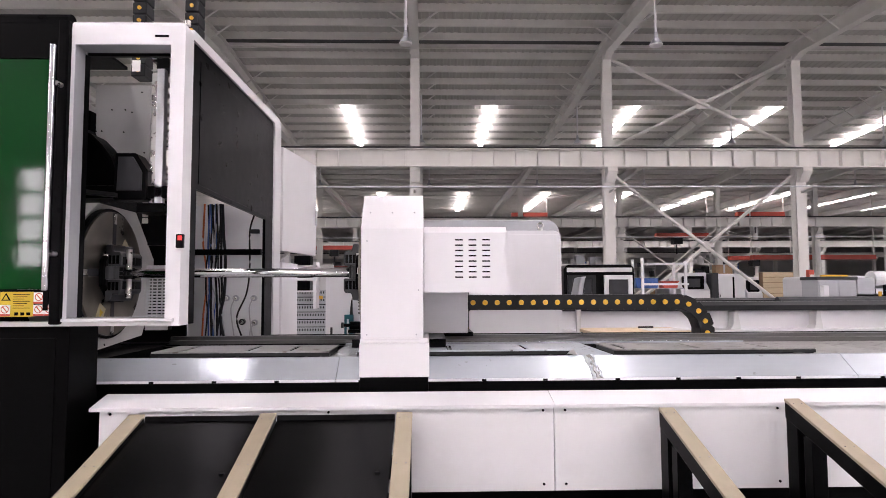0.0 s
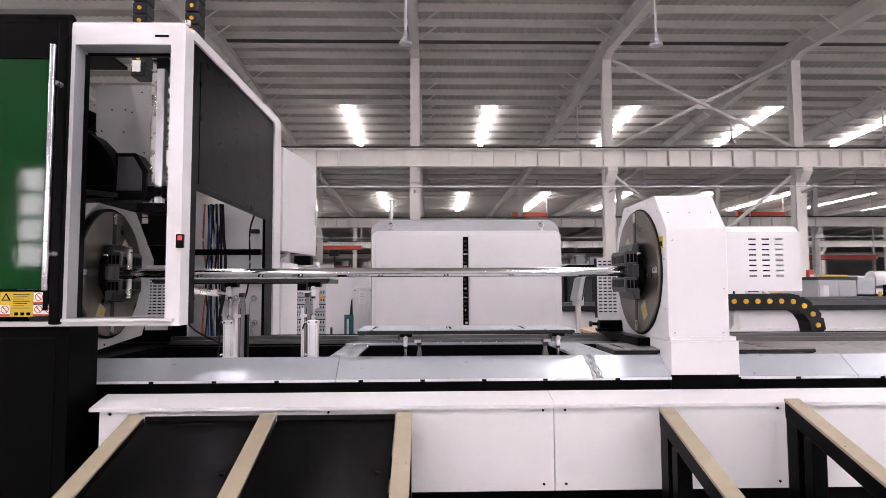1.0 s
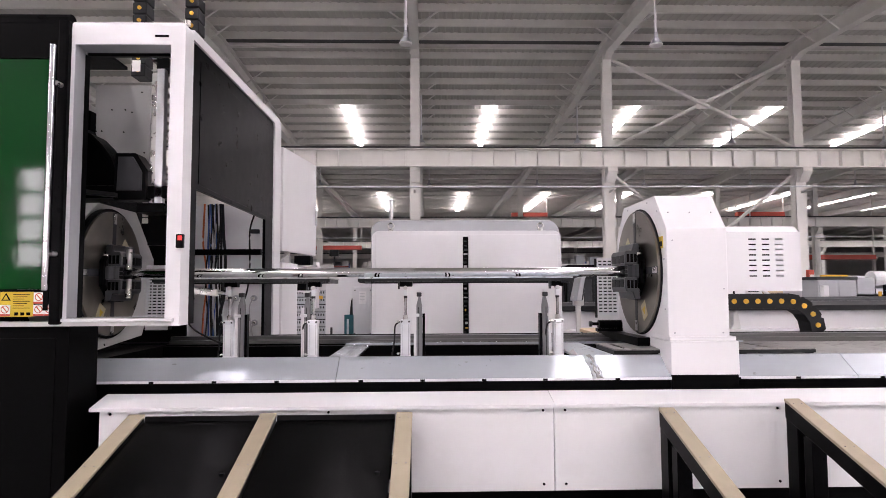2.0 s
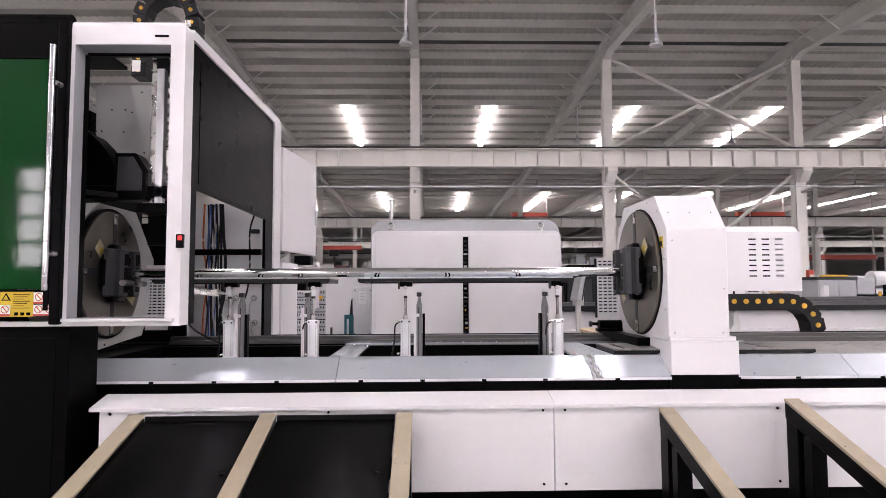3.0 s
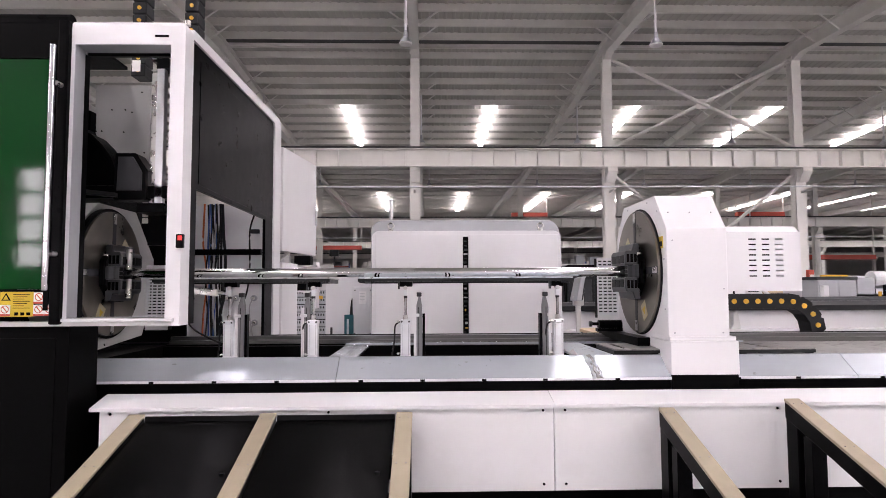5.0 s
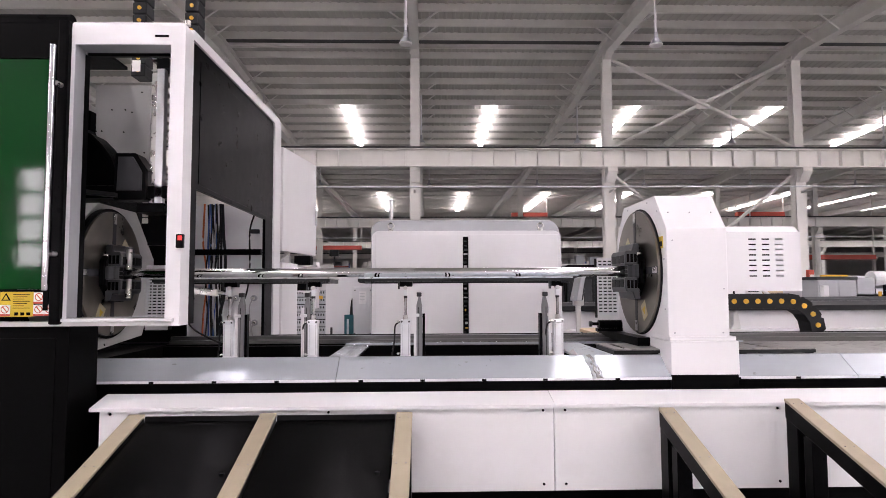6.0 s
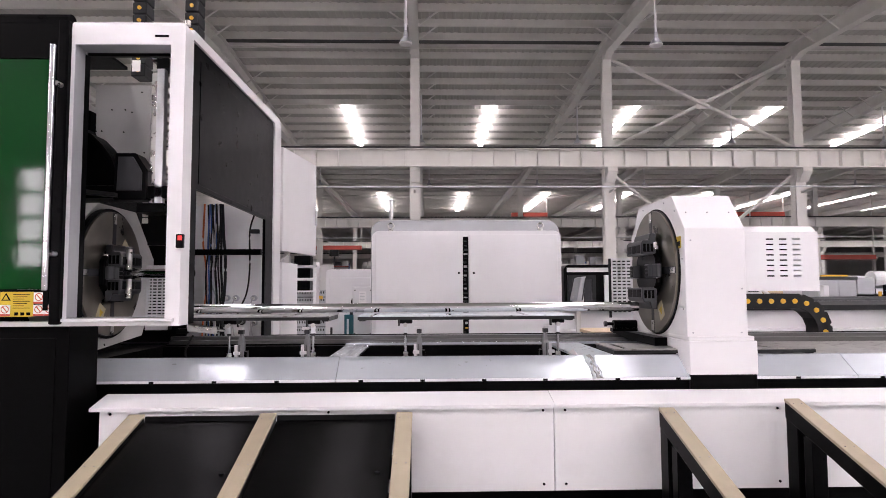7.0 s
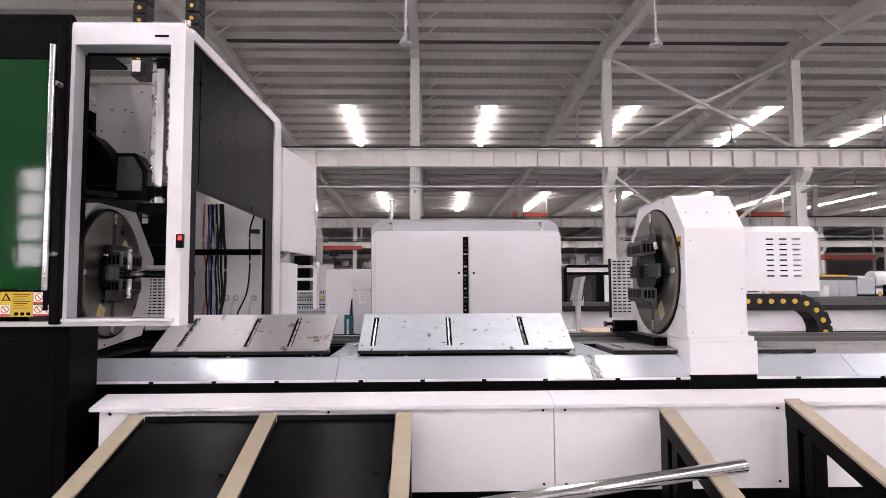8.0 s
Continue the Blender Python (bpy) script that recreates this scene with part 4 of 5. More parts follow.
    part("carriage_arm", prism([(-2.0, 1.68), (-2.0, 2.10), (-1.74, 2.06), (-1.725, 2.007), (-1.682, 1.993), (-1.625, 1.935), (-1.582, 1.878), (-1.554, 1.807), (-1.54, 1.68)], "y", 3.12, 3.28, 0.01), BLACK, e)
    part("cutting_head_cover", prism([(-1.525, 1.645), (-1.518, 1.876), (-1.421, 1.876), (-1.361, 1.79), (-1.361, 1.645)], "y", 3.05, 3.16, 0.008), BLACK_SMOOTH, e)
    part("head_window", prism([(-1.505, 1.69), (-1.50, 1.855), (-1.43, 1.855), (-1.385, 1.78), (-1.385, 1.69)], "y", 3.045, 3.05), DARK_STEEL, e)
    part("beam", box(-1.95, -1.22, 3.06, 3.22, 1.655, 1.715, 0.005), BLACK_SMOOTH, e)
    part("beam_plate", prism([(-1.86, 1.715), (-1.50, 1.675), (-1.50, 1.655), (-1.86, 1.685)], "y", 3.02, 3.06), DARK_STEEL, e)
    part("inner_apron", box(-1.40, -1.20, 3.16, 3.18, 1.43, 1.70), BLACK, e, "black apron under the guide rails")
    part("rail_foot", box(-1.40, -1.27, 3.03, 3.159, 1.58, 1.625, 0.003), BLACK_SMOOTH, e)
    part("left_wall", box(-1.98, -1.90, 2.92, 4.2, 0.9, 2.0), BLACK, e)
    part("side_box", box(-1.66, -1.585, 2.94, 3.0, 1.96, 2.055, 0.006), BLACK_SMOOTH, e)
    part("head_cap", box(-1.615, -1.60, 2.935, 2.94, 1.99, 2.03), STICKER_WHITE, e)
    # rear doors standing open behind the end face
    for z_lo, z_hi, y1, slant in ((1.49, 2.25, 5.25, -0.93), (0.55, 1.405, 4.86, -1.0)):
        bm = prism([(XR + 0.015, 4.55), (slant, y1), (slant - 0.03, y1 + 0.005), (XR - 0.015, 4.555)], "z", z_lo, z_hi)
        part("rear_door", bm, WHITE, e, "off-white rear cabin door, standing open")
    part("door_latch", box(-0.928, -0.918, 5.20, 5.24, 1.74, 1.86, 0.002), LIGHT_GREY, e)
    part("eye_bolt", rod((-1.075, 2.77, z1), (-1.075, 2.77, z1 + 0.02), 0.016, 12), BRUSHED, e)
    return e


def cabin_cables():
    c = thing("cable_bundle", (-1.4, 4.1, 0.9), "bundle of orange, blue and black hoses and cables", "cables")
    rnd = random.Random(4)
    spec = [(ORANGE, 0.007), (CABLE, 0.006), (BLUE, 0.006), (BLUE, 0.005), (CABLE, 0.007), (CABLE, 0.006), (BLUE, 0.006), (PALE_CABLE, 0.006), (CABLE, 0.008), (CABLE, 0.006), (CABLE, 0.009)]
    for i, (m, r) in enumerate(spec):
        x = -1.475 + 0.0105 * i + rnd.uniform(-0.003, 0.003)
        pts = [(x + rnd.uniform(-0.009, 0.009), 4.20 + rnd.uniform(-0.03, 0.03), z) for z in (1.78, 1.52, 1.36, 1.2, 1.05, 0.86)]
        part("hose", tube(curve_pts(pts, 6), r * 0.9, 8), m, c)
    part("hose", tube(curve_pts([(-1.162, 4.22, 1.713), (-1.190, 4.22, 1.591), (-1.187, 4.22, 1.351), (-1.206, 4.22, 1.181), (-1.267, 4.22, 1.023), (-1.228, 4.22, 0.881)], 8), 0.006, 8), CABLE, c)
    part("hose", tube(curve_pts([(-1.362, 4.18, 1.777), (-1.350, 4.18, 1.557), (-1.336, 4.18, 1.406), (-1.340, 4.18, 1.182), (-1.363, 4.18, 1.033), (-1.338, 4.18, 0.885)], 8), 0.010, 8), CABLE, c)
    part("hose", tube(curve_pts([(-1.441, 4.20, 1.257), (-1.378, 4.20, 1.107), (-1.350, 4.20, 0.976), (-1.363, 4.20, 0.883)], 8), 0.005, 8), PALE_CABLE, c)
    for x, z, dark in ((-1.294, 1.150, False), (-1.173, 1.150, False), (-1.250, 0.990, True), (-1.166, 0.985, False), (-1.355, 1.151, False)):
        p = part("socket", rod((x, 4.275, z), (x, 4.30, z), 0.021, 14), DARK_STEEL if dark else LIGHT_GREY, c)
        part("socket_nut", rod((x, 4.255, z), (x, 4.275, z), 0.012, 6), BRUSHED, p)
        if not dark:
            part("socket_hose", tube(curve_pts([(x, 4.255, z), (x - 0.018, 4.24, z - 0.08), (x + 0.006, 4.24, z - 0.26)], 6), 0.0045, 6), PALE_CABLE, c)
    part("clip", box(-1.194, -1.134, 4.24, 4.30, 1.588, 1.616, 0.003), DARK_STEEL, c)
    return c


def loading_arm(x, gusset=False, rise=0.0):
    """A sloping unloading arm with a pale wear strip on a black steel frame."""
    a = thing("unloading_arm", (x, 2.78, 0.0), "black steel unloading arm with a beige wear strip", "support arm", "unloading arms")
    yt, zt, yb, zb = 2.79, 0.667 + rise, 1.25, 0.182 + rise
    w = 0.035
    part("wear_strip", prism([(yt, zt), (yb, zb), (yb, zb - 0.014), (yt, zt - 0.014)], "x", x - w, x + w, 0.003), BEIGE, a)
    for k in range(6):
        t = (0.03, 0.245, 0.46, 0.62, 0.78, 0.95)[k]
        for s in (-0.018, 0.018):
            y, z = yt + (yb - yt) * t, zt + (zb - zt) * t
            part("strip_screw", rod((x + s, y, z - 0.004), (x + s, y, z + 0.0012), 0.0035, 8), DECK, a)
    part("top_bar", prism([(yt, zt - 0.0145), (yb, zb - 0.0145), (yb, zb - 0.085), (yt, zt - 0.085)], "x", x - w + 0.003, x + w - 0.003, 0.003), BLACK_SMOOTH, a)
    part("rear_leg", box(x - w + 0.004, x + w - 0.004, 2.70, 2.785, 0.0, zt - 0.086, 0.003), BLACK_SMOOTH, a)
    if gusset:
        part("mid_leg", box(x - w + 0.004, x + w - 0.004, 2.60, 2.66, 0.0, 0.53 + rise, 0.003), BLACK_SMOOTH, a)
        # Black sheet added to darken the recess between rear and middle legs
        part("recess_dark", box(x + w - 0.012, x + w - 0.006, 2.66, 2.70, 0.02, 0.54 + rise), BLACK, a)
    part("front_leg", box(x - w + 0.004, x + w - 0.004, 1.3, 1.37, 0.0, 0.12, 0.003), BLACK_SMOOTH, a)
    part("floor_bar", box(x - w + 0.006, x + w - 0.006, 1.37, 2.70, 0.0, 0.06, 0.003), BLACK_SMOOTH, a)
    return a


def slide_sheet(x0, x1):
    s = thing("slide_sheet", ((x0 + x1) / 2, 2.75, 0.6), "black coated sloping slide sheet between the arms", "slide plate", "slide sheets")
    part("sheet", prism([(2.79, 0.640), (1.25, 0.155), (1.25, 0.151), (2.79, 0.636)], "x", x0, x1), SLIDE, s)
    part("top_lip", prism([(2.79, 0.640), (2.79, 0.657), (2.783, 0.657), (2.775, 0.6365)], "x", x0, x1), BLACK_SMOOTH, s)
    part("support_bar", box(x0 - 0.005, x1 + 0.005, 2.5, 2.55, 0.46, 0.543), BLACK_SMOOTH, s)
    part("rivet", rod(((x0 + x1) / 2 + 0.21, 2.40, 0.514), ((x0 + x1) / 2 + 0.21, 2.40, 0.521), 0.010, 10), BLACK_SMOOTH, s)
    return s


def overhead_chain(y, x, z0, count):
    """A drag chain over the cabin: one strand fixed below, an arch, and the strand that follows the head."""
    c = thing("overhead_cable_chain", (x, y, z0), "black overhead drag chain with yellow caps", "cable chain")
    links = []
    for i in range(count):
        if not links:
            l = part("link", box(x - 0.040, x + 0.040, y - 0.055, y + 0.055, z0 - 0.034, z0 + 0.034, 0.006), CABLE, c, at=(x, y, z0))
            cap = part("link_cap", rod((x, y - 0.062, z0), (x, y - 0.055, z0), 0.0115, 12), YELLOW, l, "yellow link cap", at=(x, y, z0))
        else:
            l = links[0].copy()
            scene.collection.objects.link(l)
            k = cap.copy()
            scene.collection.objects.link(k)
            k.parent = l
        links.append(l)
    part("label", box(x - 0.178, x - 0.132, y - 0.0645, y - 0.0625, z0 + 0.02, z0 + 0.085), STICKER_WHITE, c, "small white label")
    return c, links


def overhead_pose(s, zc, z0, r=0.15):
    """Pose of a link in the chain's space at the distance s from its fixed end; the arch stands at height zc."""
    up = zc - z0
    if s < up:
        return pose(-r, 0, s)
    a = (s - up) / r
    if a < math.pi:
        return pose(-r * math.cos(a), 0, up + r * math.sin(a), 0, math.degrees(a), 0)
    return pose(r, 0, up - (s - up - math.pi * r), 0, 180, 0)


# ---------------------------------------------------------------- behind the machine
def laser_cabinet():
    c = thing("control_cabinet", (0.33, 5.2, 0.0), "white two-door control cabinet with grey rounded hood", "cabinet")
    x0, x1, y0, y1 = -0.458, 1.13, 5.2, 5.85
    part("hood", prism(rounded(x0 - 0.01, x1 - 0.005, 0.3, 1.79, 0.10), "y", 5.27, 5.9, 0.006), LIGHT_GREY, c, "grey hood with rounded corners")
    part("body", prism(rounded(x0, x1, 0.1, 1.695, 0.06), "y", y0 + 0.015, 5.268, 0.004), WHITE, c)
    for a, b in ((x0 + 0.03, 0.298), (0.352, x1 - 0.035)):
        d = part("door", box(a, b, y0 - 0.004, y0 + 0.012, 0.14, 1.66, 0.003), WHITE, c)
        part("lock", rod((b - 0.03 if a < 0 else a + 0.04, y0 - 0.010, 1.34), (b - 0.03 if a < 0 else a + 0.04, y0 - 0.004, 1.34), 0.010, 12), DARK_STEEL, d)
    part("gap", box(0.302, 0.348, y0 + 0.008, y0 + 0.0145, 0.14, 1.645), BLACK, c, "dark gap with wiring")
    rnd = random.Random(9)
    for k in range(26):
        z = 0.7 + 0.036 * k
        part("terminal", box(0.306 + rnd.uniform(0, 0.012), 0.332 + rnd.uniform(-0.01, 0.012), y0 + 0.003, y0 + 0.008, z, z + rnd.uniform(0.008, 0.02)), rnd.choice((DARK_STEEL, PALE_CABLE, DARK_GREY, YELLOW, DARK_GREY)), c)
    part("plinth", box(x0 + 0.03, x1 - 0.03, 5.25, 5.85, 0.0, 0.1), BLACK_SMOOTH, c)
    for x in (-0.30, 0.96):
        b = part("eye_bolt", rod((x, 5.235, 1.695), (x, 5.235, 1.715), 0.02, 12), BRUSHED, c)
        ring = [(x + 0.024 * math.cos(a), 5.235, 1.738 + 0.024 * math.sin(a)) for a in [2 * math.pi * k / 16 for k in range(17)]]
        part("eye_ring", tube(ring, 0.007, 8), BRUSHED, b)
    t = part("signal_tower", rod((-0.32, 5.6, 1.79), (-0.32, 5.6, 2.0), 0.019, 16), STICKER_WHITE, c, "pale signal light tower", smooth=True)
    part("tower_lamp", rod((-0.32, 5.6, 2.0), (-0.32, 5.6, 2.012), 0.021, 16), LIGHT_GREY, t)
    part("tower_base", rod((-0.32, 5.6, 1.788), (-0.32, 5.6, 1.80), 0.028, 16), DARK_GREY, t)
    return c


def cabinet(name, x0, x1, y0, y1, z1, material, label, cat="cabinet", r=0.04, doors=1, bev=0.004):
    c = thing(name, ((x0 + x1) / 2, y0, 0.0), label, cat)
    part("body", prism(rounded(x0, x1, 0.06, z1, r), "y", y0, y1, 0.006), material, c)
    part("plinth", box(x0 + 0.03, x1 - 0.03, y0 + 0.03, y1 - 0.03, 0, 0.06), BLACK_SMOOTH, c)
    w = (x1 - x0 - 0.06) / doors
    for k in range(doors):
        d = part("door", box(x0 + 0.03 + w * k + 0.005, x0 + 0.03 + w * (k + 1) - 0.005, y0 - 0.012, y0 - 0.002, 0.12, z1 - 0.08, 0.004), material, c)
        part("latch", box(x0 + 0.05 + w * k, x0 + 0.07 + w * k, y0 - 0.02, y0 - 0.012, z1 * 0.55, z1 * 0.55 + 0.08), DARK_STEEL, d)
    return c


def peg_rack():
    r = thing("tool_rack", (-1.2, 7.2, 0.0), "pale perforated steel tool rack with open bins", "rack")
    x0, x1 = -1.50, -1.12
    part("frame", box(x0 - 0.03, x1 + 0.03, 7.32, 7.36, 0, 1.5), OFFWHITE, r)
    for k in range(9):
        z = 0.45 + 0.085 * k
        holes = [(x0 + 0.012 + 0.03 * i, x0 + 0.026 + 0.03 * i, z + 0.035, z + 0.06) for i in range(12)]
        part("perforated_strip", pierced(x0, x1, z, z + 0.075, holes, "xz", 7.2 + 0.012 * (k % 2), 0.004), LIGHT_GREY, r)
    part("back", box(x0, x1, 7.26, 7.27, 0.4, 1.2), DARK_GREY, r)
    for k in range(3):
        b = part("bin", box(x0 + 0.02, x0 + 0.20, 7.0, 7.18, 1.20 + 0.14 * k, 1.31 + 0.14 * k, 0.01), BLACK_SMOOTH, r, "black plastic bin")
        part("shelf", box(x0, x0 + 0.28, 6.98, 7.2, 1.18 + 0.14 * k, 1.20 + 0.14 * k), WHITE, r)
    part("side", box(x0 + 0.24, x0 + 0.27, 6.98, 7.2, 1.0, 1.52), WHITE, r)
    part("yellow_tag", box(x1 - 0.12, x1 - 0.07, 7.19, 7.195, 1.10, 1.14), YELLOW, r)
    return r


def second_machine():
    m = thing("second_machine_bed", (3.0, 6.0, 0.0), "white tube machine bed with black guide beams", "machine")
    part("bed", box(1.15, 9.5, 6.05, 6.9, 0.1, 0.985, 0.006), WHITE, m)
    part("front_beam", prism([(5.95, 0.99), (5.95, 1.04), (6.0, 1.075), (6.12, 1.075), (6.12, 0.99)], "x", 1.15, 9.5), DARK_GREY, m)
    part("rear_beam", prism([(6.5, 0.99), (6.5, 1.08), (6.55, 1.10), (6.75, 1.10), (6.75, 0.99)], "x", 2.3, 9.5), DARK_GREY, m)
    part("bellows", rod((3.6, 6.35, 1.07), (9.5, 6.35, 1.07), 0.045, 12), DARK_STEEL, m)
    part("ledge", box(1.15, 9.5, 5.80, 6.05, 0.80, 0.815), WHITE, m)
    for x in (2.95, 3.75, 4.55, 5.35, 6.15):
        b = part("bracket", prism([(x - 0.05, 0.815), (x + 0.05, 0.815), (x + 0.05, 0.85), (x + 0.03, 0.96), (x - 0.01, 0.96), (x - 0.02, 0.85)], "y", 5.93, 6.045, 0.003), OFFWHITE, m)
        part("bracket_pin", rod((x + 0.01, 5.925, 0.965), (x + 0.01, 6.04, 0.965), 0.02, 12), OFFWHITE, b)
    part("foot_rail", box(1.2, 9.4, 6.1, 6.8, 0, 0.1), BLACK_SMOOTH, m)
    return m


def work_table():
    t = thing("work_table", (1.75, 5.2, 0.0), "light wooden workbench top on steel legs", "table")
    part("tabletop", box(1.32, 2.15, 5.0, 5.5, 0.835, 0.862, 0.004), PLY, t)
    for x in (1.36, 2.10):
        for y in (5.05, 5.45):
            part("leg", box(x - 0.02, x + 0.02, y - 0.02, y + 0.02, 0, 0.835), DARK_GREY, t)
    k = thing("paper_sheet", (1.95, 5.2, 0.862), "loose white paper sheets on the workbench", "paper")
    part("sheet", box(1.80, 2.12, 5.06, 5.28, 0.8625, 0.868), STICKER_WHITE, k)
    k = thing("pen", (1.82, 5.3, 0.866), "small black marker on the workbench", "pen")
    part("barrel", rod((1.80, 5.3, 0.876), (1.93, 5.32, 0.876), 0.009, 8), CABLE, k)
    return t


def operator_stand():
    s = thing("operator_console", (1.33, 5.4, 0.0), "white operator console post with tilted screen", "console")
    part("post", box(1.295, 1.335, 5.40, 5.44, 0.02, 1.12, 0.004), OFFWHITE, s)
    part("foot", box(1.2, 1.42, 5.3, 5.55, 0, 0.03), OFFWHITE, s)
    part("neck", box(1.27, 1.36, 5.39, 5.44, 1.06, 1.14, 0.006), OFFWHITE, s)
    b = part("screen", prism([(1.265, 1.10), (1.31, 1.30), (1.355, 1.31), (1.325, 1.10)], "y", 5.28, 5.52, 0.006), LIGHT_GREY, s, "tilted grey control screen")
    part("screen_edge", prism([(1.312, 1.11), (1.345, 1.30), (1.352, 1.30), (1.322, 1.11)], "y", 5.275, 5.279), DARK_STEEL, b)
    return s


def far_machine(name, x0, x1, y, z1, label, dark_top=True, windows=2):
    """A distant cutting machine: white body, black glazed upper part."""
    m = thing(name, ((x0 + x1) / 2, y, 0.0), label, "machine", "far machines")
    w = x1 - x0
    part("base", box(x0, x1, y, y + 1.6, 0.05, z1 * 0.55, 0.02), WHITE, m)
    part("hood", prism(rounded(x0 + 0.02, x1 - 0.02, z1 * 0.55, z1, 0.08), "y", y + 0.05, y + 1.5, 0.01), BLACK_SMOOTH if dark_top else WHITE, m)
    part("top_band", box(x0 + 0.06, x1 - 0.06, y + 0.02, y + 0.06, z1 * 0.93, z1 * 0.97), OFFWHITE, m)
    for k in range(windows):
        a = x0 + w * (k + 0.12) / windows
        b = x0 + w * (k + 0.88) / windows
        f = part("window_frame", pierced(a, b, z1 * 0.60, z1 * 0.90, [(a + 0.06, b - 0.06, z1 * 0.64, z1 * 0.86)], "xz", y, 0.05), WHITE if k % 2 else DARK_GREY, m)
        part("pane", box(a + 0.06, b - 0.06, y + 0.025, y + 0.03, z1 * 0.64, z1 * 0.86), DARK_STEEL, f)
    part("plinth", box(x0 + 0.05, x1 - 0.05, y + 0.05, y + 1.5, 0, 0.05), BLACK_SMOOTH, m)
    return m


def pipe_frame(x0, x1, y, z1):
    f = thing("pipe_frame_cart", ((x0 + x1) / 2, y, 0), "white welded pipe frame cart with small parts", "cart")
    for x in (x0, x1):
        for dy in (0, 0.5):
            part("upright", box(x - 0.02, x + 0.02, y + dy - 0.02, y + dy + 0.02, 0, z1 - 0.05 * (x > x0)), WHITE, f)
    for z in (0.5, 1.28, z1 - 0.10):
        part("crossbar", box(x0, x1 + 0.05, y - 0.018, y + 0.018, z - 0.018, z + 0.018), WHITE, f)
    part("shelf", box(x0, x1, y, y + 0.5, 1.20, 1.215), LIGHT_GREY, f)
    return f


def bin_box(x, y, z, w, h, material, label):
    b = thing("storage_bin", (x, y, z), label, "bin", "storage bins")
    part("tub", pierced_tub(x, y, z, w, h), material, b)
    return b


def pierced_tub(x, y, z, w, h):
    bm = prism([(x - w / 2 + 0.02, z), (x + w / 2 - 0.02, z), (x + w / 2, z + h), (x - w / 2, z + h)], "y", y, y + w * 0.7, 0.006)
    return box(x - w / 2 - 0.01, x + w / 2 + 0.01, y - 0.01, y + w * 0.7 + 0.01, z + h - 0.02, z + h, 0.004, bm=bm)


def crate(x0, x1, y, z1):
    c = thing("plywood_crate", ((x0 + x1) / 2, y, 0), "tall light plywood shipping crate", "crate")
    n = 9
    for k in range(n):
        z = 0.1 + (z1 - 0.1) * k / n
        part("plank", box(x0, x1, y + 0.002 * (k % 2), y + 0.03, z + 0.009, z + (z1 - 0.1) / n - 0.009, 0.003), PLY, c)
    part("core", box(x0 + 0.01, x1 - 0.01, y + 0.03, y + 0.3, 0.1, z1 - 0.01), CARDBOARD, c)
    part("skid", box(x0, x1, y, y + 0.3, 0, 0.1), PLY, c)
    return c


def carton(x, y, z, w, d, h):
    c = thing("cardboard_box", (x, y, z), "closed brown cardboard box", "box", "cartons")
    part("carton", box(x - w / 2, x + w / 2, y - d / 2, y + d / 2, z, z + h, 0.006), CARDBOARD, c)
    part("tape", box(x - 0.03, x + 0.03, y - d / 2 - 0.002, y + d / 2 + 0.002, z + 0.02, z + h + 0.002), PALE_CABLE, c)
    return c


def grey_press(x0, x1, y, z1):
    p = thing("grey_machine", ((x0 + x1) / 2, y, 0), "grey sheet-metal machine with dark top", "machine")
    part("body", box(x0, x1, y, y + 0.5, 0.05, z1 - 0.06, 0.01), LIGHT_GREY, p)
    part("top", box(x0 - 0.03, x1 + 0.01, y - 0.03, y + 0.5, z1 - 0.06, z1, 0.01), JAW_GREY, p)
    w = (x1 - x0) / 2
    for k in range(2):
        part("door", box(x0 + w * k + 0.02, x0 + w * (k + 1) - 0.02, y - 0.012, y, 0.15, z1 - 0.09, 0.006), LIGHT_GREY, p)
    part("control_box", box(x0 + 0.02, x0 + 0.12, y - 0.12, y - 0.013, 0.9, 1.25, 0.01), WHITE, p)
    part("yellow_strip", box(x0 + 0.1, x1 - 0.12, y + 0.05, y + 0.1, z1, z1 + 0.03), YELLOW, p)
    part("plinth", box(x0 + 0.05, x1 - 0.05, y + 0.05, y + 0.45, 0, 0.05), BLACK_SMOOTH, p)
    return p


def dark_station(x0, x1, y, z1):
    p = thing("operator_station", ((x0 + x1) / 2, y, 0), "black machine station with a lit blue screen", "machine")
    part("body", box(x0, x1, y, y + 1.0, 0, z1 * 0.72, 0.02), BLACK_SMOOTH, p)
    part("hood", rod((x0 + 0.45, y + 0.3, z1 - 0.15), (x1, y + 0.3, z1 - 0.15), 0.16, 20), WHITE, p)
    part("bracket", box(x0 + 0.02, x0 + 0.36, y + 0.05, y + 0.2, z1 * 0.72, z1 * 0.93, 0.02), LIGHT_GREY, p)
    m = part("monitor", box(x0 + 0.42, x0 + 0.72, y - 0.10, y - 0.04, z1 * 0.70, z1 * 0.84, 0.01), BLACK_SMOOTH, p)
    part("display", box(x0 + 0.44, x0 + 0.60, y - 0.103, y - 0.10, z1 * 0.715, z1 * 0.825), SCREEN_BLUE, m)
    part("yellow_post", box(x0 + 0.25, x0 + 0.29, y - 0.2, y - 0.16, 0, z1 * 0.76), YELLOW, p)
    return p


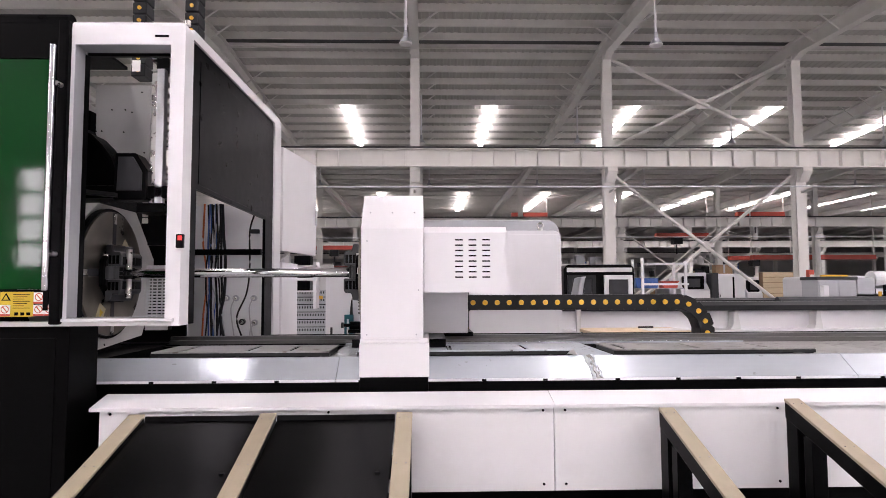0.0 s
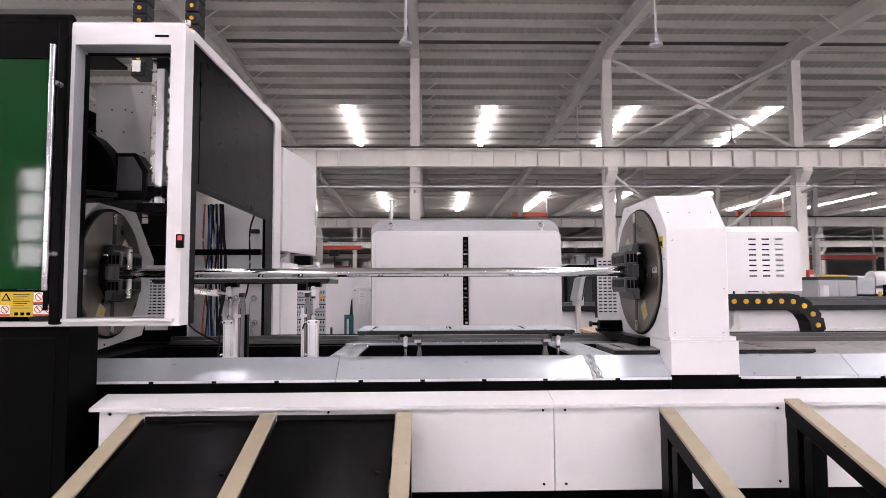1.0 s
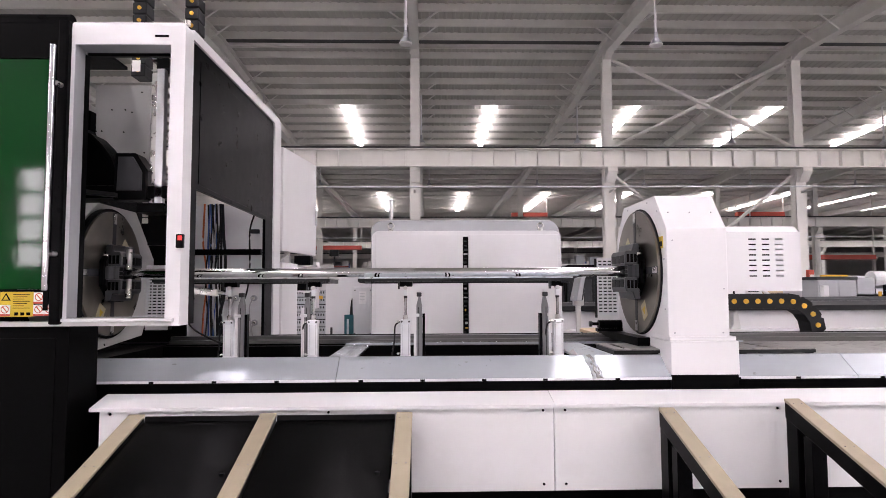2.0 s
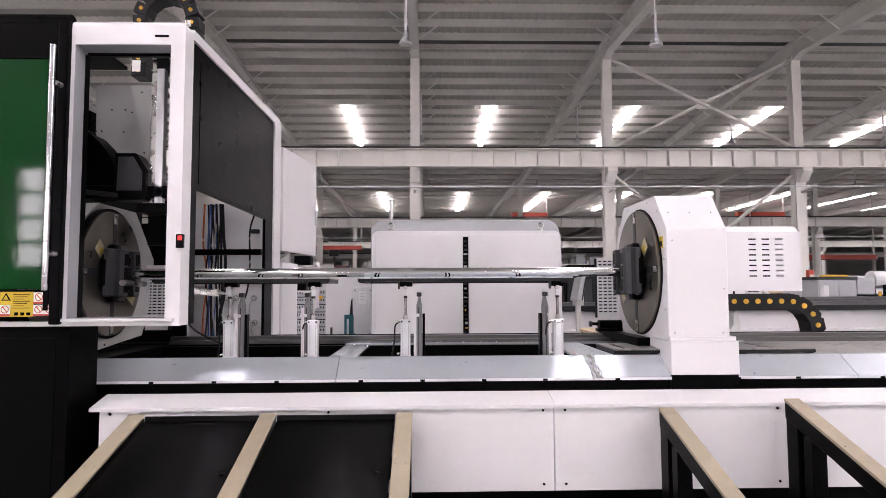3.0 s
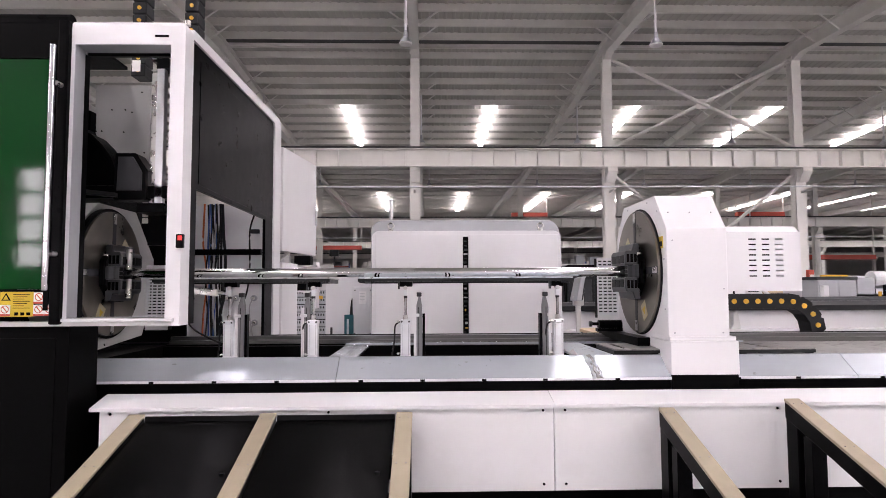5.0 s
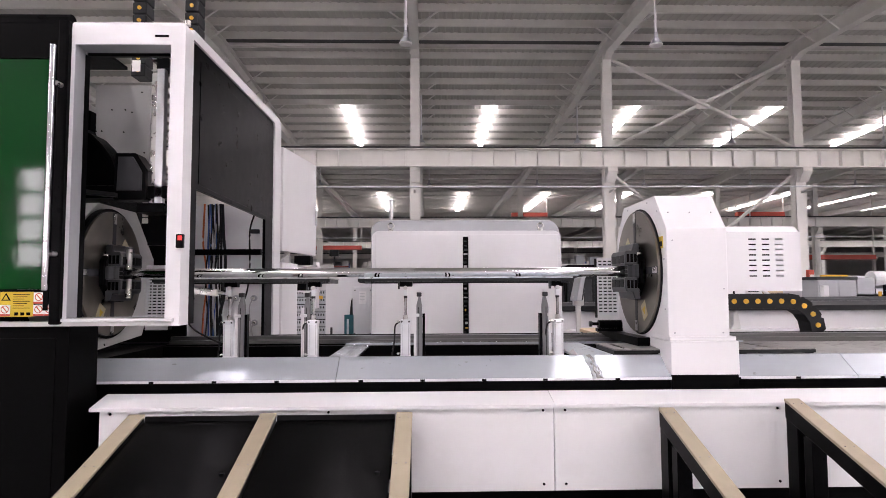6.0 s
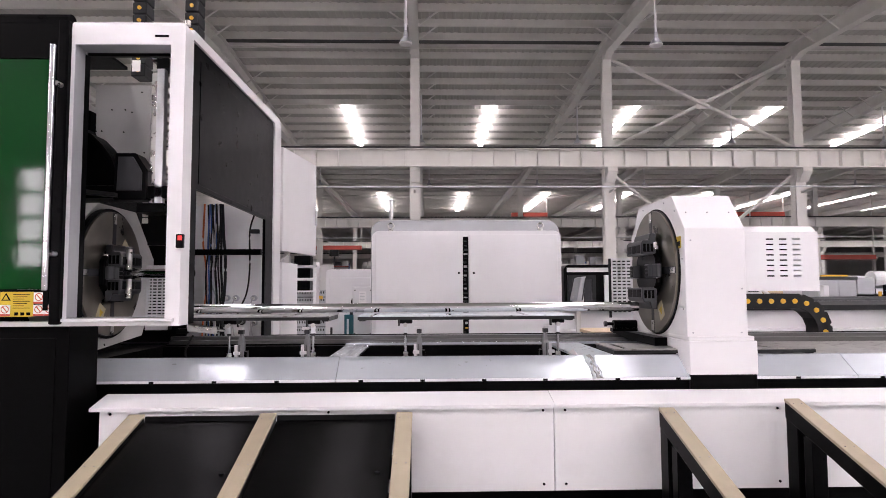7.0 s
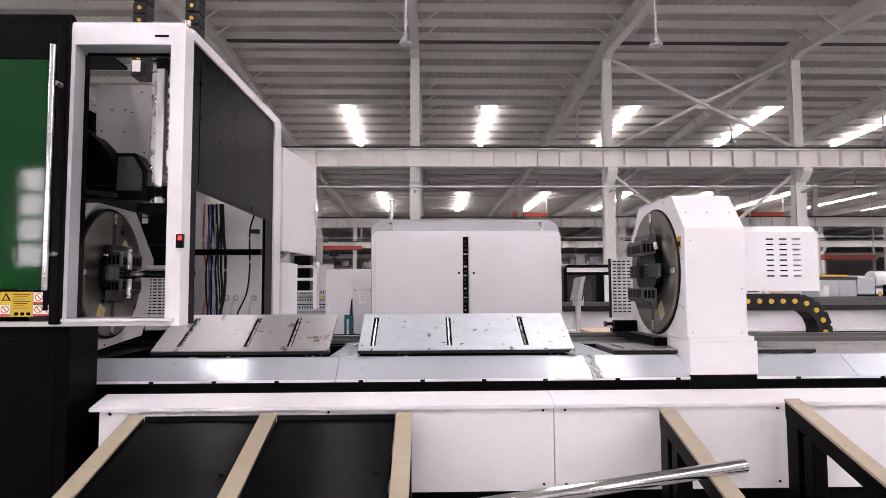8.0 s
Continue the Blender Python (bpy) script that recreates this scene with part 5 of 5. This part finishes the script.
def red_crane(x0, x1, y, z, label):
    c = thing("red_crane_girder", (x0, y, z), label, "crane", "red cranes")
    part("girder", box(x0, x1, y - 0.25, y + 0.25, z, z + 0.30, 0.02), RED, c)
    part("rail_strip", box(x0, x1, y - 0.3, y + 0.3, z - 0.04, z, 0.01), RED_DULL, c)
    xm = x0 + (x1 - x0) * 0.4
    h = part("hoist", box(xm - 0.35, xm + 0.35, y - 0.4, y + 0.3, z - 0.55, z - 0.05, 0.04), DARK_GREY, c, "dark hoist trolley")
    part("hook_block", rod((xm, y, z - 1.3), (xm, y, z - 0.55), 0.06, 8), DARK_STEEL, h)
    for x in (x0, x1):
        part("hanger", box(x - 0.03, x + 0.03, y - 0.03, y + 0.03, z + 0.30, roof_z(y) + 0.02), STEEL_PAINT, c)
    return c


def far_rack(x, y, seed):
    r = random.Random(seed)
    t = thing("storage_rack", (x, y, 0), "tall storage rack with mixed stock", "rack", "far storage racks")
    for dx in (0, 2.6):
        for dy in (0, 0.9):
            part("post", box(x + dx - 0.05, x + dx + 0.05, y + dy - 0.05, y + dy + 0.05, 0, 3.9), r.choice((STEEL_PAINT, STEEL_PAINT, BLUE)), t)
    for z in (0.3, 1.4, 2.5, 3.6):
        part("beam", box(x, x + 2.6, y - 0.04, y + 0.04, z - 0.06, z + 0.06), r.choice((STEEL_PAINT, STEEL_PAINT, RED_DULL)), t)
        part("shelf", box(x, x + 2.6, y, y + 0.9, z + 0.06, z + 0.08), DECK, t)
        dx = 0.1
        while dx < 2.2:
            w, h = r.uniform(0.3, 0.8), r.uniform(0.25, 0.85)
            part("stock_box", box(x + dx, x + min(2.5, dx + w), y + 0.05, y + 0.8, z + 0.08, z + 0.08 + h, 0.01),
                 r.choice((CARDBOARD, DARK_GREY, OFFWHITE, OFFWHITE, STEEL_PAINT, LIGHT_GREY, DECK)), t)
            dx += w + r.uniform(0.02, 0.3)
    return t


def white_machine(x0, x1, y, z1):
    m = thing("white_machine", ((x0 + x1) / 2, y, 0), "white machine with sloping front and black head", "machine", "far machines")
    part("body", prism([(y, 0.05), (y, z1 * 0.66), (y + 0.25, z1 * 0.80), (y + 0.25, z1), (y + 1.0, z1), (y + 1.0, 0.05)], "x", x0, x1, 0.02), WHITE, m)
    part("head", box(x0 + 0.1 * (x1 - x0), x1 - 0.2 * (x1 - x0), y - 0.02, y + 0.2, z1 * 0.68, z1 * 0.93, 0.03), BLACK_SMOOTH, m)
    part("window", box(x0 + 0.2 * (x1 - x0), x1 - 0.35 * (x1 - x0), y - 0.03, y - 0.02, z1 * 0.72, z1 * 0.88), DARK_STEEL, m)
    part("plinth", box(x0 + 0.04, x1 - 0.04, y + 0.05, y + 0.95, 0, 0.05), BLACK_SMOOTH, m)
    return m


def background():
    far_machine("laser_cutter", 1.98, 3.05, 9.0, 1.56, "black enclosed laser cutter with white window frames", windows=2)
    pipe_frame(3.62, 4.35, 10.4, 1.72)
    bin_box(3.75, 10.55, 1.215, 0.4, 0.17, BLUE, "blue plastic storage bin on the cart")
    bin_box(4.15, 10.55, 1.215, 0.28, 0.12, RED, "red plastic storage bin on the cart")
    white_machine(8.33, 9.3, 20.3, 1.74)
    c = cabinet("chiller_cabinet", 9.56, 10.46, 20.3, 20.7, 1.69, WHITE, "white two-door chiller cabinet with grey side", doors=2)
    part("grey_side", prism(rounded(9.34, 9.555, 0.06, 1.72, 0.05, "tl"), "y", 20.25, 20.7, 0.004), DARK_STEEL, c)
    part("door_gap", box(10.04, 10.1, 20.283, 20.287, 0.15, 1.59), BLACK_SMOOTH, c)
    carton(9.81, 20.5, 1.69, 0.55, 0.3, 0.30)
    white_machine(10.83, 11.37, 20.9, 1.6)
    crate(11.78, 12.86, 21.6, 1.78)
    p = thing("red_safety_post", (8.13, 13.0, 0), "red safety post with white notice", "post")
    part("post", box(8.07, 8.19, 13.0, 13.1, 0, 1.59, 0.01), RED, p)
    part("notice", box(8.09, 8.18, 12.995, 13.0, 1.33, 1.49), STICKER_WHITE, p)
    grey_press(6.99, 7.69, 11.0, 1.41)
    dark_station(7.71, 8.97, 11.0, 1.5)
    far_machine("tube_cutter", 9.5, 14.5, 15.0, 1.5, "long white tube cutter with grey panels", dark_top=False, windows=3)
    far_machine("bending_press", -6.5, -3.2, 14.0, 1.6, "white bending press with dark panels", windows=2)
    red_crane(23.47, 27.08, 46.5, 6.68, "red overhead crane girder with hoist")
    red_crane(17.43, 21.44, 47.0, 5.14, "red overhead crane girder with hoist")
    red_crane(23.21, 32.13, 44.0, 3.28, "low red jib crane beam with hoist")
    red_crane(6.5, 9.25, 47.5, 6.78, "red overhead crane girder with hoist")
    red_crane(-8.8, -5.2, 50.0, 4.46, "low red jib crane beam with hoist")
    red_crane(25.49, 30.81, 52.0, 3.63, "low red jib crane beam with hoist")
    for k in range(-4, 14):
        far_rack(-14.0 + 3.3 * k + (k % 3) * 0.3, 60.0 + (k % 4) * 3.0, k + 20)

bed = machine_bed()
lift_a, plate_a = lift_table(-1.37, -0.492, (-1.245, -0.912, -0.695), (-1.028, -0.593), ((-0.997, 1), (-0.652, 1)), True, True)
lift_b, plate_b = lift_table(-0.345, 0.745, (-0.275, 0.116, 0.507), (-0.112, 0.69), ((-0.062, 1), (0.652, -1)))
rest_table, rest_plate = lift_table(0.95, 1.98, (1.02, 1.40, 1.77), moving=False)
tail, tail_chuck, tail_jaws = tailstock()
head, head_chuck, head_jaws = headstock()
piece = round_tube("steel_tube", -1.27, 1.17, "polished round stainless steel tube, cut piece")
stock = round_tube("steel_tube_stock", -2.9, -1.273, "polished round stainless steel tube in the headstock")
drag, drag_links = cable_chain()
cabin = cutting_cabin()
cabin_cables()
for x in (-1.260, -0.692, -0.099):
    loading_arm(x)
loading_arm(1.062, gusset=True, rise=0.009)
loading_arm(1.629, gusset=True, rise=0.043)
slide_sheet(-1.222, -0.733)
slide_sheet(-0.653, -0.141)
overhead, overhead_links = overhead_chain(3.62, -1.51, 2.44, 17)

laser_cabinet()
cabinet("side_cabinet", -0.965, -0.50, 6.0, 6.6, 1.40, WHITE, "off-white side cabinet behind the control cabinet")
sw = thing("switch_cabinet", (-0.58, 5.55, 0.0), "small white switch cabinet with a paper note", "cabinet")
part("body", box(-0.655, -0.475, 5.56, 5.9, 0.0, 1.235, 0.003), WHITE, sw)
lid = part("cover", box(-0.645, -0.485, 5.552, 5.56, 0.45, 1.225, 0.002), WHITE, sw)
part("note", box(-0.60, -0.535, 5.550, 5.552, 1.08, 1.19), PAPER, lid, "printed paper note")
for k in range(6):
    part("print_bar", box(-0.592, -0.548 - 0.012 * (k % 2), 5.5485, 5.550, 1.170 - 0.013 * k, 1.1725 - 0.013 * k), LIGHT_GREY, lid)
for x, z in ((-0.635, 1.20), (-0.495, 1.20), (-0.635, 0.82), (-0.495, 0.82)):
    part("screw", rod((x, 5.549, z), (x, 5.553, z), 0.006, 8), DARK_STEEL, lid)
peg_rack()
teal = thing("teal_trolley", (-0.70, 5.45, 0.0), "dark teal frame trolley with pale panel", "trolley")
part("frame", pierced(-0.71, -0.635, 0.0, 0.99, [(-0.69, -0.67, 0.05, 0.955)], "xz", 5.42, 0.05), TEAL, teal)
part("panel", box(-0.69, -0.67, 5.44, 5.45, 0.05, 0.955), WHITE, teal)
part("handle", prism([(-0.667, 0.985), (-0.655, 1.105), (-0.645, 1.135), (-0.64, 0.985)], "y", 5.43, 5.46), CABLE, teal)
second_machine()
work_table()
operator_stand()
background()
for x0, y, z in ((-0.50, 14.9, 7.31), (-0.2, 24.2, 7.05), (0.15, 35.2, 7.24)):
    for k in range(-2, 6):
        pendant_lamp(x0 + 6.17 * k, y, z)


# ---------------------------------------------------------------- what moves
def glide(t, keys):
    for (t0, v0), (t1, v1) in zip(keys, keys[1:]):
        if t <= t1:
            return v0 + (v1 - v0) * max(0.0, (t - t0) / (t1 - t0))
    return keys[-1][1]


TIMES = [i / 10 for i in range(81)]
TAIL = [(0, SHIFT), (0.88, 0.0), (6.5, 0.0), (6.6, 0.091), (8, 0.091)]
LOWER = [(6.72, LIFT), (6.8, 0.34), (6.9, 0.262), (7.0, 0.176), (7.1, 0.125), (7.2, 0.115), (7.3, 0.055), (7.4, 0.02), (7.5, 0.008), (8, 0.008)]
LIFT_A = [(0, 0), (0.12, 0), (0.6, LIFT)] + LOWER
LIFT_B = [(0, 0), (0.85, 0), (1.0, 0.105), (1.1, 0.163), (1.2, 0.272), (1.3, 0.33), (1.4, LIFT)] + LOWER
TILT = [(0, 0), (7.2, 0), (7.3, 13), (7.4, 25), (7.5, 26.5), (8, 26.5)]
TURN = [(0, 0), (2.55, 0), (2.7, 26), (2.8, 48), (2.9, 67), (3.0, 89), (3.1, 119), (3.2, 149), (3.3, 179), (3.4, 209), (3.5, 239), (3.6, 269), (3.7, 299), (3.8, 329), (3.9, 352), (4.0, 360), (8, 360)]
JAWS = [(0, 0), (6.05, 0), (6.25, 0.055), (8, 0.055)]
HEAD = [(0, 0.16), (1.9, 0.16), (2.6, 0.0), (4.0, 0.0), (4.5, 0.16), (8, 0.16)]


def motions():
    home = {ob: ob.location.copy() for ob in (tail, lift_a, lift_b, piece, stock)}
    walk(tail, [(t, pose(*(home[tail] + Vector((glide(t, TAIL) - 0.016, 0, 0))))) for t in TIMES])
    for ob, keys in ((lift_a, LIFT_A), (lift_b, LIFT_B)):
        walk(ob, [(t, pose(*(home[ob] + Vector((0, 0, glide(t, keys)))))) for t in TIMES])
    for ob in (plate_a, plate_b):
        walk(ob, [(t, pose(*ob.location, glide(t, TILT))) for t in TIMES])
    for ob in (tail_chuck, head_chuck):
        walk(ob, [(t, pose(*ob.location, glide(t, TURN))) for t in TIMES])
    for j, a in tail_jaws:
        d = Matrix.Rotation(radians(90 * a), 3, "X") @ Vector((0, 0, 1))
        base = j.location.copy()
        walk(j, [(t, pose(*(base + d * glide(t, JAWS)))) for t in TIMES])
    walk(stock, [(t, pose(*(home[stock] + Vector((min(0.0, glide(t, TAIL)), 0, 0))), glide(t, TURN))) for t in TIMES])
    for i, l in enumerate(overhead_links):
        walk(l, [(t, overhead_pose(0.03 + 0.074 * i, 2.785 + glide(t, HEAD), 2.44)) for t in TIMES])
    rows = []
    for t in TIMES:
        at = home[piece].copy()
        at.x += min(0.0, glide(t, TAIL))
        at.z += glide(t, LIFT_A) - LIFT if t > 6.6 else 0
        turn = pose(0, 0, 0, glide(t, TURN))
        if t <= 7.25:
            rows.append((t, Matrix.Translation(at) @ turn))
    # rolls off the tilted plates and down the arms
    for t, x, y, z, rz, ry in FALL:
        rows.append((t, pose(x, y, z, 0, ry, rz)))
    walk(piece, rows)
    for i, l in enumerate(drag_links):
        walk(l, [(t, Matrix.Translation(-Vector(drag.location)) @ chain_pose(0.04 + 0.08 * i, 1.77 + glide(t, TAIL), 2.416 + glide(t, TAIL) / 2)) for t in TIMES])


FALL = [
    (7.3, -0.05, 3.4, 1.012, 0, 0),
    (7.4, -0.05, 3.25, 0.952, 0, 0),
    (7.5, -0.06, 3.05, 0.852, 0.4, -0.2),
    (7.6, -0.088, 2.622, 0.640, 2.0, -0.6),
    (7.7, -0.080, 2.234, 0.518, 1.7, -0.5),
    (7.8, -0.025, 1.826, 0.389, 5.0, -1.6),
    (7.9, -0.038, 2.100, 0.476, 9.5, -3.0),
    (8.0, -0.022, 2.084, 0.471, 11.4, -3.6),
]
motions()
